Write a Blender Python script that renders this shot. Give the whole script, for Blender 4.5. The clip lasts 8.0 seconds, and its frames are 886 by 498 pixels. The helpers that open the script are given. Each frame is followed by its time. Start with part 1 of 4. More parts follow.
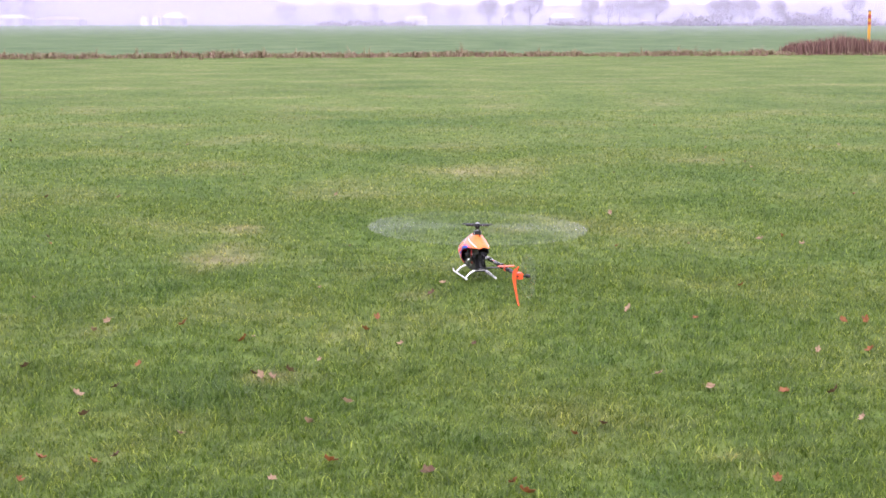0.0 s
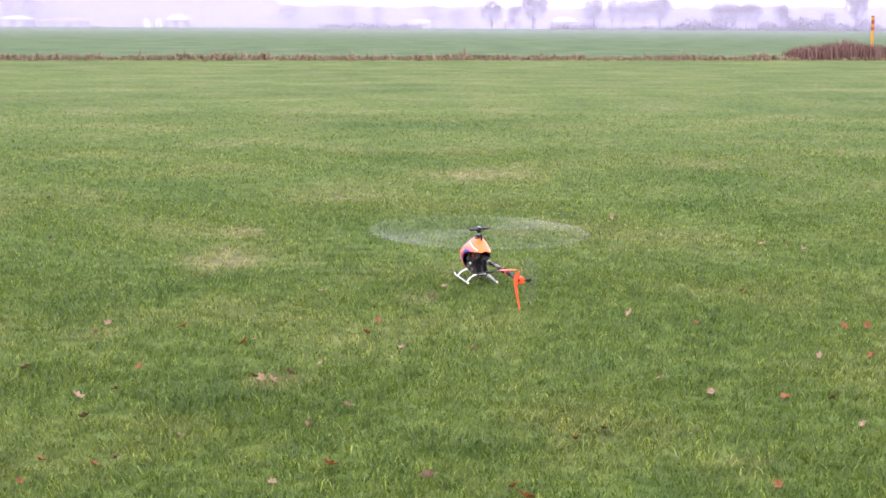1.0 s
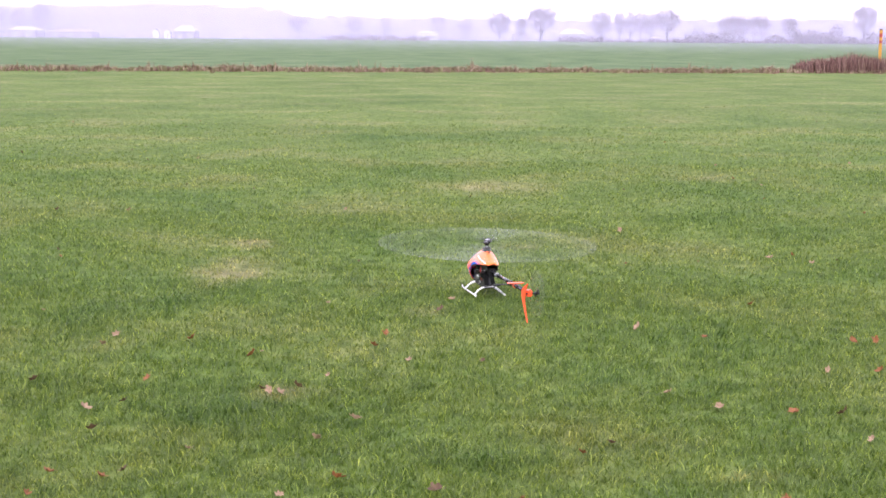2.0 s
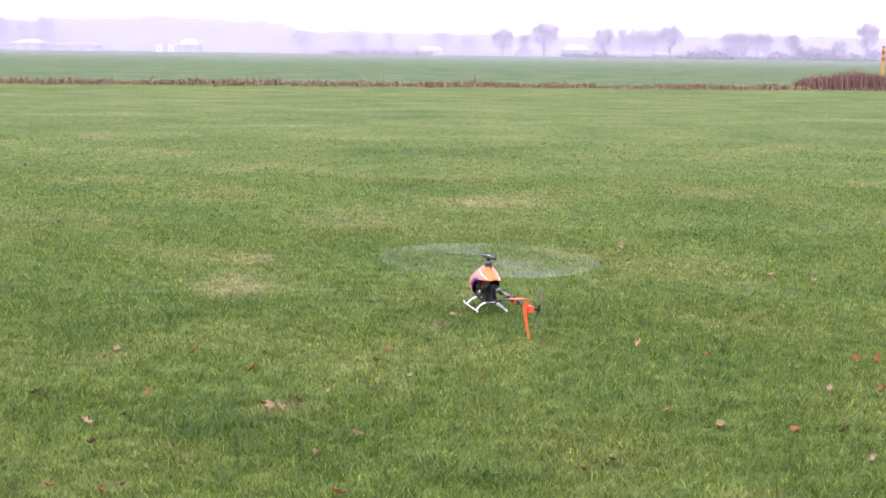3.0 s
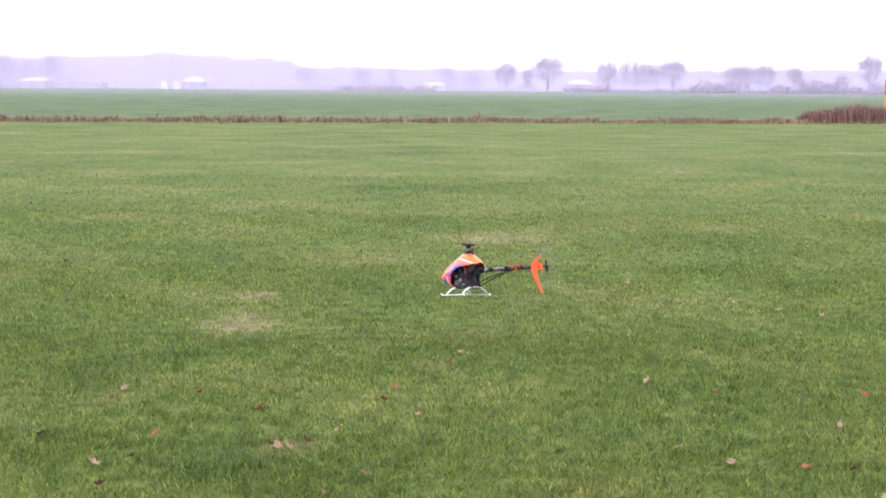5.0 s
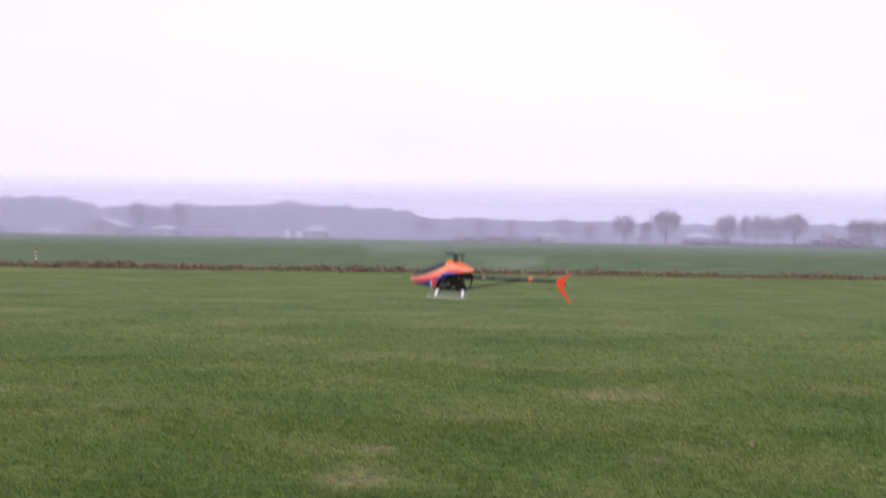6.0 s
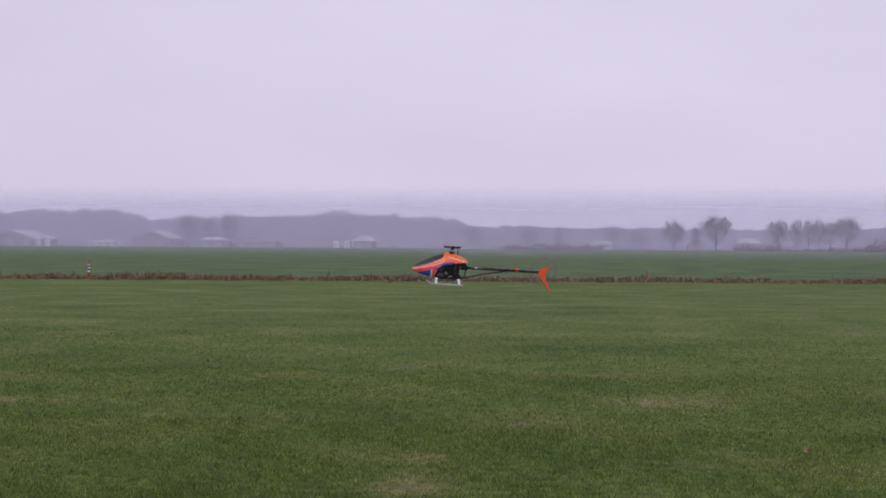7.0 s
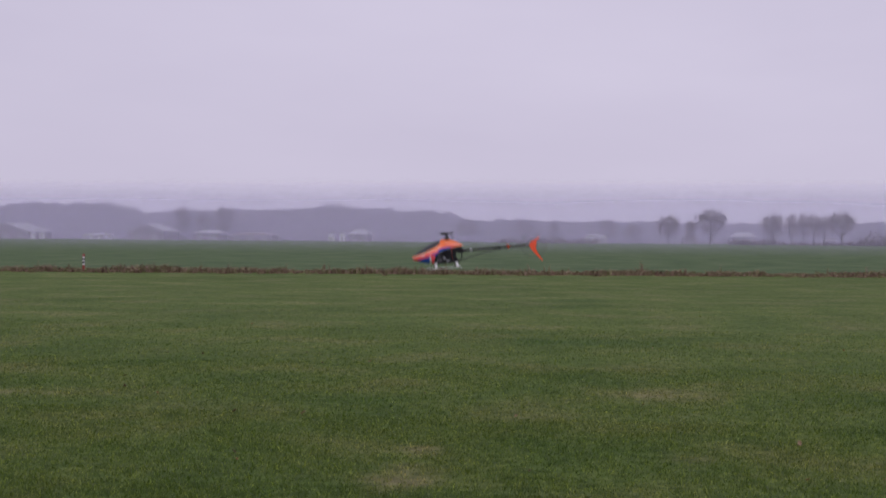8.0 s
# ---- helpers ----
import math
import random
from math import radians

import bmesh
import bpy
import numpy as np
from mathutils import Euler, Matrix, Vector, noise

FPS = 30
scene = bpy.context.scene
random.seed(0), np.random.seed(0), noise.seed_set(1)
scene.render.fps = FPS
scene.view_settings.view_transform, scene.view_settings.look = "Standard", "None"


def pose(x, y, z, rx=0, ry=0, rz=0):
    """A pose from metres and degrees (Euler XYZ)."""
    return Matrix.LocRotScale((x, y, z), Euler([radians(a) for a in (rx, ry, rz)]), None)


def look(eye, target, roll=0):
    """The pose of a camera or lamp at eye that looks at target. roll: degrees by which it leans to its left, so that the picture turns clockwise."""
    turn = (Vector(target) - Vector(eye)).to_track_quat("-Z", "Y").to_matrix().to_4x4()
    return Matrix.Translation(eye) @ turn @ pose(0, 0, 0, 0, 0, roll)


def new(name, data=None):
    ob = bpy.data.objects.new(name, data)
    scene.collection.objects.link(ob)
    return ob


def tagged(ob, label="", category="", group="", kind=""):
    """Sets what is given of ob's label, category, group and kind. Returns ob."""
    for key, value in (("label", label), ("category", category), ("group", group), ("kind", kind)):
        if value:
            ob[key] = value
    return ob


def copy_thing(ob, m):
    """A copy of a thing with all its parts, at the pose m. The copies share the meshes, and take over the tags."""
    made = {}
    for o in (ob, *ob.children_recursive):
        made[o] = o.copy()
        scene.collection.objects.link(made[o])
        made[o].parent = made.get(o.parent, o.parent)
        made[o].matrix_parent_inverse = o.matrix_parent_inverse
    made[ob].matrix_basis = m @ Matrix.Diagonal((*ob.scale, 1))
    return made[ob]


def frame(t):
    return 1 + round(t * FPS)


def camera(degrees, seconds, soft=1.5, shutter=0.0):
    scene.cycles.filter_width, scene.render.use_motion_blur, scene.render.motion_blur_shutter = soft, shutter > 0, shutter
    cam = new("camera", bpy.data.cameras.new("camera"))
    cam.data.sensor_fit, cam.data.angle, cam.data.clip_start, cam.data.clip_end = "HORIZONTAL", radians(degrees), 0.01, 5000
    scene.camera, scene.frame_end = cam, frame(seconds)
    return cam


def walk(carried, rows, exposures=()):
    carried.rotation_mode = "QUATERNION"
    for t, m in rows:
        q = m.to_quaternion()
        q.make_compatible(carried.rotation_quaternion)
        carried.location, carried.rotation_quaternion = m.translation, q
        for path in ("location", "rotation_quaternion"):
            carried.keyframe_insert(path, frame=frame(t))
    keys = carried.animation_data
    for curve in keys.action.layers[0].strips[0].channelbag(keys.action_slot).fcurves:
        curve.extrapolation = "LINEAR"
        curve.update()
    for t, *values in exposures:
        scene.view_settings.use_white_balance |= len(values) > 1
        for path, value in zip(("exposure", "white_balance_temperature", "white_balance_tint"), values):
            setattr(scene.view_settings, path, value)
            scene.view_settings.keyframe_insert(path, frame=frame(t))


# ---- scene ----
cam = camera(37.89, 8.0, soft=1.6, shutter=0.5)
walk(cam, [
    (0.0, pose(0.000, 0.000, 1.600, 79.987, 0.024, 0.000)),
    (0.5, pose(0.002, 0.006, 1.599, 80.056, -0.171, 0.139)),
    (1.0, pose(0.003, 0.004, 1.603, 80.124, -0.265, 0.142)),
    (1.5, pose(-0.002, 0.003, 1.606, 80.338, -0.255, 0.358)),
    (3.0, pose(-0.001, 0.007, 1.614, 81.278, -0.723, 0.622)),
    (3.5, pose(0.002, 0.008, 1.615, 81.503, -0.676, 0.705)),
    (4.0, pose(0.002, 0.002, 1.621, 81.743, -0.630, 0.583)),
    (4.2, pose(0.006, 0.004, 1.621, 82.069, -0.430, 0.462)),
    (5.3, pose(-0.022, 0.014, 1.643, 83.812, -0.379, 1.262)),
    (5.4, pose(-0.023, 0.014, 1.650, 84.500, -0.307, 2.195)),
    (5.5, pose(-0.024, 0.014, 1.658, 85.207, -0.457, 2.797)),
    (5.6, pose(-0.026, 0.011, 1.660, 86.735, -0.568, 3.649)),
    (5.7, pose(-0.028, 0.009, 1.663, 87.458, -0.937, 4.132)),
    (5.8, pose(-0.031, 0.006, 1.666, 88.348, -0.818, 4.957)),
    (5.9, pose(-0.033, 0.003, 1.670, 88.799, -0.888, 5.411)),
    (6.0, pose(-0.036, 0.001, 1.675, 89.433, -0.984, 5.994)),
    (6.1, pose(-0.037, -0.003, 1.670, 89.902, -1.003, 6.113)),
    (6.2, pose(-0.037, -0.006, 1.666, 90.009, -1.018, 6.259)),
    (6.3, pose(-0.038, -0.010, 1.663, 89.605, -1.006, 6.379)),
    (6.4, pose(-0.039, -0.013, 1.660, 89.133, -0.937, 6.685)),
    (6.5, pose(-0.040, -0.017, 1.658, 88.954, -0.788, 6.913)),
    (6.7, pose(-0.038, -0.014, 1.659, 89.066, -0.725, 7.547)),
    (7.0, pose(-0.035, -0.008, 1.667, 89.795, -0.367, 8.135)),
    (7.2, pose(-0.034, -0.008, 1.666, 89.896, -0.478, 7.972)),
    (7.5, pose(-0.036, -0.010, 1.668, 90.139, -0.634, 7.984)),
    (7.7, pose(-0.035, -0.010, 1.664, 90.075, -0.659, 7.913)),
    (8.0, pose(-0.034, -0.011, 1.661, 89.503, -0.434, 7.916)),
], exposures=[(0.0, 0.99), (4.2, 0.94), (5.3, 0.69), (5.5, 0.51), (6.0, -0.16), (6.5, -0.60), (7.0, -0.76), (8.0, -0.93)])

# ---------------------------------------------------------------- sky and light
SUN_UP, SUN_AZ = 48.0, 200.0
world = bpy.data.worlds.new("overcast_sky")
scene.world = world
world.use_nodes = True
wn, wl = world.node_tree.nodes, world.node_tree.links
wn.clear()
w_out, w_bg = wn.new("ShaderNodeOutputWorld"), wn.new("ShaderNodeBackground")
w_sky = wn.new("ShaderNodeTexSky")
w_sky.sky_type, w_sky.sun_disc = "NISHITA", False
w_sky.sun_elevation, w_sky.sun_rotation = radians(SUN_UP), radians(SUN_AZ)
w_sky.dust_density, w_sky.air_density = 4.0, 1.0
w_dim = wn.new("ShaderNodeMix")
w_dim.data_type, w_dim.blend_type = "RGBA", "MULTIPLY"
w_dim.inputs[0].default_value = 1.0
w_dim.inputs[7].default_value = (0.1, 0.1, 0.1, 1)
w_co, w_map, w_noise = wn.new("ShaderNodeTexCoord"), wn.new("ShaderNodeMapping"), wn.new("ShaderNodeTexNoise")
w_map.inputs["Scale"].default_value = (1.0, 1.0, 3.5)
w_noise.inputs["Scale"].default_value, w_noise.inputs["Detail"].default_value = 1.6, 5.0
w_ramp = wn.new("ShaderNodeValToRGB")
w_ramp.color_ramp.elements[0].position, w_ramp.color_ramp.elements[1].position = 0.25, 0.8
w_ramp.color_ramp.elements[0].color = (1.06, 0.975, 1.27, 1)
w_ramp.color_ramp.elements[1].color = (1.30, 1.205, 1.51, 1)
w_mix = wn.new("ShaderNodeMix")
w_mix.data_type = "RGBA"
w_mix.inputs[0].default_value = 0.93
wl.new(w_co.outputs["Generated"], w_map.inputs["Vector"])
wl.new(w_map.outputs["Vector"], w_noise.inputs["Vector"])
wl.new(w_noise.outputs["Fac"], w_ramp.inputs["Fac"])
wl.new(w_sky.outputs["Color"], w_dim.inputs[6])
wl.new(w_dim.outputs[2], w_mix.inputs[6])
wl.new(w_ramp.outputs["Color"], w_mix.inputs[7])
wl.new(w_mix.outputs[2], w_bg.inputs["Color"])
w_bg.inputs["Strength"].default_value = 1.0
wl.new(w_bg.outputs["Background"], w_out.inputs["Surface"])

sun = new("sun", bpy.data.lights.new("sun", "SUN"))
sun.data.energy, sun.data.angle, sun.data.color = 1.4, radians(45), (1.0, 0.95, 0.88)
az = radians(SUN_AZ)
sun.matrix_world = look((0, 0, 0), (-math.sin(az) * -1 * -1, math.cos(az) * -1, -math.tan(radians(SUN_UP))))


# ---------------------------------------------------------------- materials
def nodes_of(name):
    m = bpy.data.materials.new(name)
    m.use_nodes = True
    return m, m.node_tree.nodes, m.node_tree.links, m.node_tree.nodes["Principled BSDF"]


def surface(name, color, rough=0.5, metal=0.0, vary=0.12, scale=40.0, bump=0.0, fine=300.0, coat=0.0):
    """A painted, plastic, metal or wooden surface with soft variation and fine relief."""
    m, n, l, b = nodes_of(name)
    co, n1, n2 = n.new("ShaderNodeTexCoord"), n.new("ShaderNodeTexNoise"), n.new("ShaderNodeTexNoise")
    n1.inputs["Scale"].default_value, n1.inputs["Detail"].default_value = scale, 4
    n2.inputs["Scale"].default_value, n2.inputs["Detail"].default_value = fine, 3
    l.new(co.outputs["Object"], n1.inputs["Vector"])
    l.new(co.outputs["Object"], n2.inputs["Vector"])
    ramp = n.new("ShaderNodeValToRGB")
    ramp.color_ramp.elements[0].position, ramp.color_ramp.elements[1].position = 0.3, 0.7
    ramp.color_ramp.elements[0].color = (*[c * (1 - vary) for c in color], 1)
    ramp.color_ramp.elements[1].color = (*[min(1, c * (1 + vary)) for c in color], 1)
    l.new(n1.outputs["Fac"], ramp.inputs["Fac"])
    l.new(ramp.outputs["Color"], b.inputs["Base Color"])
    rr = n.new("ShaderNodeMapRange")
    rr.inputs["To Min"].default_value, rr.inputs["To Max"].default_value = max(0.03, rough - 0.08), min(1, rough + 0.1)
    l.new(n2.outputs["Fac"], rr.inputs["Value"])
    l.new(rr.outputs["Result"], b.inputs["Roughness"])
    b.inputs["Metallic"].default_value = metal
    b.inputs["Coat Weight"].default_value = coat
    if bump:
        bp = n.new("ShaderNodeBump")
        bp.inputs["Strength"].default_value, bp.inputs["Distance"].default_value = bump, 0.002
        l.new(n2.outputs["Fac"], bp.inputs["Height"])
        l.new(bp.outputs["Normal"], b.inputs["Normal"])
    return m


ORANGE = surface("orange_paint", (1.0, 0.175, 0.02), 0.32, 0, 0.05, 12, coat=0.4)
RED = surface("red_orange_plastic", (1.0, 0.100, 0.028), 0.38, 0, 0.06, 20)
PINK = surface("coral_pink_paint", (1.0, 0.10, 0.125), 0.32, 0, 0.05, 12, coat=0.4)
BLUE = surface("blue_paint", (0.02, 0.085, 0.50), 0.3, 0, 0.1, 12, coat=0.4)
WHITE = surface("white_paint", (0.78, 0.78, 0.78), 0.35, 0, 0.05, 30)
TINT = surface("dark_window_paint", (0.012, 0.011, 0.014), 0.34, 0, 0.2, 10, coat=0.1)
SKIDWHITE = surface("white_nylon", (0.76, 0.76, 0.77), 0.45, 0, 0.06, 30)
PIPEGREY = surface("satin_pale_tube", (0.60, 0.60, 0.61), 0.4, 0.0, 0.08, 60)
CARBON = surface("carbon_plate", (0.016, 0.016, 0.018), 0.38, 0, 0.35, 160, bump=0.15)
CARBON.node_tree.nodes["Principled BSDF"].inputs["Specular IOR Level"].default_value = 0.25
BOOM = surface("glossy_carbon_tube", (0.022, 0.021, 0.024), 0.2, 0, 0.3, 160, coat=0.6)
BLACK = surface("black_anodised", (0.02, 0.02, 0.022), 0.35, 0.6, 0.2, 60)
GREYMETAL = surface("machined_aluminium", (0.45, 0.46, 0.48), 0.3, 1.0, 0.1, 80)
DARKGREY = surface("dark_grey_plastic", (0.09, 0.09, 0.10), 0.4, 0, 0.2, 60)
BROWNWIRE = surface("red_wire", (0.30, 0.03, 0.02), 0.5)
BLADEGREY = surface("blade_root", (0.03, 0.03, 0.032), 0.4, 0, 0.2, 60)


def veil(name, color, alpha, lobes=0.0, rim=0.0, radius=1.0, inner=0.0):
    """The see-through sweep of a spinning blade: dense near its fresh sweep and at the tip."""
    m, n, l, b = nodes_of(name)
    b.inputs["Base Color"].default_value = (*color, 1)
    b.inputs["Roughness"].default_value = 0.55
    b.inputs["Specular IOR Level"].default_value = 0.2
    co, sep = n.new("ShaderNodeTexCoord"), n.new("ShaderNodeSeparateXYZ")
    l.new(co.outputs["Object"], sep.inputs["Vector"])

    def math_node(op, a, c=None):
        k = n.new("ShaderNodeMath")
        k.operation = op
        for i, v in enumerate((a, c)):
            if v is None:
                continue
            if isinstance(v, (int, float)):
                k.inputs[i].default_value = v
            else:
                l.new(v, k.inputs[i])
        return k.outputs[0]

    x, y = sep.outputs["X"], sep.outputs["Y"]
    ang = math_node("ARCTAN2", y, x)
    sweep = math_node("MULTIPLY", math_node("ADD", math_node("COSINE", math_node("MULTIPLY", ang, 2.0)), 1.0), 0.5)
    sweep = math_node("POWER", sweep, 4.5)
    r = math_node("SQRT", math_node("ADD", math_node("MULTIPLY", x, x), math_node("MULTIPLY", y, y)))
    r = math_node("DIVIDE", r, radius)
    tip = math_node("POWER", r, 9.0)
    a = math_node("ADD", math_node("MULTIPLY", sweep, lobes), alpha)
    a = math_node("ADD", a, math_node("MULTIPLY", tip, rim))
    if inner:
        a = math_node("ADD", a, math_node("MULTIPLY", math_node("POWER", math_node("SUBTRACT", 1.0, r), 3.0), inner))
    l.new(a, b.inputs["Alpha"])
    return m


MAIN_SWEEP = veil("main_blade_sweep", (0.46, 0.48, 0.46), 0.020, 0.085, 0.06, 0.69)
ROOT_SWEEP = veil("blade_grip_sweep", (0.02, 0.02, 0.022), 0.05, 0.75, 0.0, 0.10, 0.25)
TAIL_SWEEP = veil("tail_blade_sweep", (0.30, 0.31, 0.30), 0.06, 0.04, 0.16, 0.130)


def turf_color(n, l, dry_attr=True):
    """The colour of the short winter turf, by place: yellow-green, olive and blue-green, with worn straw."""
    geo = n.new("ShaderNodeNewGeometry")

    def noise_at(scale, detail, squash=1.0):
        mp, k = n.new("ShaderNodeMapping"), n.new("ShaderNodeTexNoise")
        mp.inputs["Scale"].default_value = (1.0, squash, 1.0)
        k.inputs["Scale"].default_value, k.inputs["Detail"].default_value = scale, detail
        l.new(geo.outputs["Position"], mp.inputs["Vector"])
        l.new(mp.outputs["Vector"], k.inputs["Vector"])
        return k.outputs["Fac"]

    def ramp_of(fac, stops):
        k = n.new("ShaderNodeValToRGB")
        el = k.color_ramp.elements
        while len(el) < len(stops):
            el.new(0.5)
        for e, (p, c) in zip(el, stops):
            e.position, e.color = p, (*c, 1)
        l.new(fac, k.inputs["Fac"])
        return k.outputs["Color"]

    def blend(fac, a, c, how="MIX"):
        k = n.new("ShaderNodeMix")
        k.data_type, k.blend_type = "RGBA", how
        for sock, v in ((k.inputs[0], fac), (k.inputs[6], a), (k.inputs[7], c)):
            if isinstance(v, float):
                sock.default_value = v
            elif isinstance(v, tuple):
                sock.default_value = v
            else:
                l.new(v, sock)
        return k.outputs[2]

    base = ramp_of(noise_at(0.55, 6.0), [(0.32, (0.088, 0.150, 0.018)), (0.5, (0.120, 0.178, 0.023)), (0.68, (0.166, 0.200, 0.038))])
    patch = ramp_of(noise_at(7.5, 6.0), [(0.34, (0.72, 0.80, 0.74)), (0.52, (1.0, 1.0, 1.0)), (0.72, (1.22, 1.14, 1.25))])
    c = blend(1.0, base, patch, "MULTIPLY")
    if dry_attr:
        at = n.new("ShaderNodeAttribute")
        at.attribute_name = "dry"
        c = blend(at.outputs["Fac"], c, (0.40, 0.31, 0.12, 1))
        lu = n.new("ShaderNodeAttribute")
        lu.attribute_name = "lush"
        c = blend(lu.outputs["Fac"], c, (0.045, 0.115, 0.022, 1))
    return c, blend, ramp_of, noise_at


def turf_ground():
    m, n, l, b = nodes_of("turf_ground")
    c, blend, ramp_of, noise_at = turf_color(n, l)
    # mown turf nearby, the sown field beyond the verge
    geo, sep = n.new("ShaderNodeNewGeometry"), n.new("ShaderNodeSeparateXYZ")
    l.new(geo.outputs["Position"], sep.inputs["Vector"])
    far = n.new("ShaderNodeMapRange")
    far.inputs["From Min"].default_value, far.inputs["From Max"].default_value = 61.0, 64.0
    ed = n.new("ShaderNodeMath")
    ed.operation = "MULTIPLY_ADD"
    ed.inputs[1].default_value = -0.17
    l.new(sep.outputs["X"], ed.inputs[0])
    l.new(sep.outputs["Y"], ed.inputs[2])
    l.new(ed.outputs[0], far.inputs["Value"])
    soil = ramp_of(noise_at(9.0, 6.0), [(0.3, (0.50, 0.52, 0.55)), (0.64, (1.05, 1.0, 1.22))])
    c = blend(1.0, c, soil, "MULTIPLY")
    streak = ramp_of(noise_at(0.16, 6.0, 1.6), [(0.34, (0.84, 0.88, 1.25)), (0.62, (1.15, 1.10, 1.70))])
    c = blend(1.0, c, streak, "MULTIPLY")
    crop = ramp_of(noise_at(0.35, 8.0, 0.45), [(0.32, (0.060, 0.106, 0.044)), (0.5, (0.084, 0.132, 0.055)), (0.68, (0.112, 0.156, 0.072))])
    c = blend(far.outputs["Result"], c, crop)
    l.new(c, b.inputs["Base Color"])
    b.inputs["Roughness"].default_value = 0.85
    b.inputs["Specular IOR Level"].default_value = 0.12
    bp = n.new("ShaderNodeBump")
    bp.inputs["Strength"].default_value, bp.inputs["Distance"].default_value = 0.9, 0.03
    l.new(noise_at(26.0, 6.0), bp.inputs["Height"])
    l.new(bp.outputs["Normal"], b.inputs["Normal"])
    return m


def blade_material(name, dead=False, dim=1.0):
    m, n, l, b = nodes_of(name)
    geo = n.new("ShaderNodeNewGeometry")
    if dead:
        k = n.new("ShaderNodeValToRGB")
        stops = [(0.0, (0.060, 0.034, 0.028)), (0.25, (0.13, 0.075, 0.060)), (0.45, (0.20, 0.13, 0.10)), (0.62, (0.11, 0.135, 0.045)), (0.85, (0.30, 0.22, 0.17)), (1.0, (0.14, 0.17, 0.055))]
        if name == "withered_reeds":
            stops = [(0.0, (0.05, 0.028, 0.028)), (0.3, (0.12, 0.062, 0.056)), (0.55, (0.17, 0.095, 0.085)), (0.7, (0.14, 0.085, 0.07)), (0.85, (0.27, 0.18, 0.15)), (1.0, (0.20, 0.12, 0.10))]
        while len(k.color_ramp.elements) < len(stops):
            k.color_ramp.elements.new(0.5)
        for e, (p, c) in zip(k.color_ramp.elements, stops):
            e.position, e.color = p, (*[v * dim for v in c], 1)
        l.new(geo.outputs["Random Per Island"], k.inputs["Fac"])
        l.new(k.outputs["Color"], b.inputs["Base Color"])
    else:
        c, blend, ramp_of, noise_at = turf_color(n, l)
        own = ramp_of(geo.outputs["Random Per Island"], [(0.0, (0.36, 0.46, 0.38)), (0.45, (0.93, 0.97, 0.94)), (0.88, (1.42, 1.33, 1.40)), (1.0, (3.3, 2.7, 3.2))])
        c = blend(1.0, c, own, "MULTIPLY")
        l.new(c, b.inputs["Base Color"])
        tl, mx = n.new("ShaderNodeBsdfTranslucent"), n.new("ShaderNodeMixShader")
        mx.inputs[0].default_value = 0.42
        l.new(c, tl.inputs["Color"])
        l.new(b.outputs[0], mx.inputs[1])
        l.new(tl.outputs[0], mx.inputs[2])
        l.new(mx.outputs[0], n["Material Output"].inputs["Surface"])
    b.inputs["Roughness"].default_value = 0.40 if not dead else 0.8
    b.inputs["Specular IOR Level"].default_value = 0.5 if not dead else 0.15
    return m


TURF = turf_ground()
GRASS = blade_material("grass_blades")
WEEDS = blade_material("dead_weeds", dead=True, dim=1.3)
REEDS = blade_material("withered_reeds", dead=True, dim=1.2)


def bark_material(name, lo, hi):
    m, n, l, b = nodes_of(name)
    geo, nz, k = n.new("ShaderNodeNewGeometry"), n.new("ShaderNodeTexNoise"), n.new("ShaderNodeValToRGB")
    nz.inputs["Scale"].default_value, nz.inputs["Detail"].default_value = 0.9, 6
    l.new(geo.outputs["Position"], nz.inputs["Vector"])
    k.color_ramp.elements[0].position, k.color_ramp.elements[1].position = 0.3, 0.7
    k.color_ramp.elements[0].color, k.color_ramp.elements[1].color = (*lo, 1), (*hi, 1)
    l.new(nz.outputs["Fac"], k.inputs["Fac"])
    l.new(k.outputs["Color"], b.inputs["Base Color"])
    b.inputs["Roughness"].default_value = 0.9
    return m


BARK = bark_material("grey_brown_bark", (0.06, 0.05, 0.045), (0.11, 0.095, 0.085))
TWIGS = bark_material("bare_twigs", (0.11, 0.085, 0.08), (0.18, 0.135, 0.115))
DARKLEAF = bark_material("evergreen_leaves", (0.045, 0.055, 0.04), (0.10, 0.11, 0.085))
WOOD_MASS = bark_material("bare_woodland", (0.085, 0.07, 0.065), (0.15, 0.12, 0.105))
LEAF_MATS = [surface("rust_leaf", (0.19, 0.066, 0.016), 0.6, 0, 0.3, 60, bump=0.3),
             surface("pale_leaf", (0.27, 0.18, 0.11), 0.6, 0, 0.2, 60, bump=0.3),
             surface("brown_leaf", (0.085, 0.046, 0.020), 0.65, 0, 0.3, 60, bump=0.3)]
BRICKWALL = surface("brown_brick_wall", (0.13, 0.11, 0.105), 0.9, 0, 0.2, 1.5)
PALEWALL = surface("white_rendered_wall", (0.55, 0.55, 0.54), 0.8, 0, 0.1, 0.8)
DOORGREY = surface("grey_barn_door", (0.22, 0.22, 0.23), 0.7)
PALEROOF = surface("pale_sheet_roof", (0.30, 0.31, 0.33), 0.5, 0, 0.12, 0.6)
DARKROOF = surface("dark_tiled_roof", (0.16, 0.13, 0.13), 0.8, 0, 0.2, 1.2)
YELLOW = surface("yellow_post_paint", (0.52, 0.27, 0.035), 0.5, 0, 0.08, 8)
POSTRED = surface("red_post_paint", (0.30, 0.045, 0.03), 0.5, 0, 0.1, 8)
POSTBLACK = surface("black_cap", (0.04, 0.03, 0.05), 0.5)


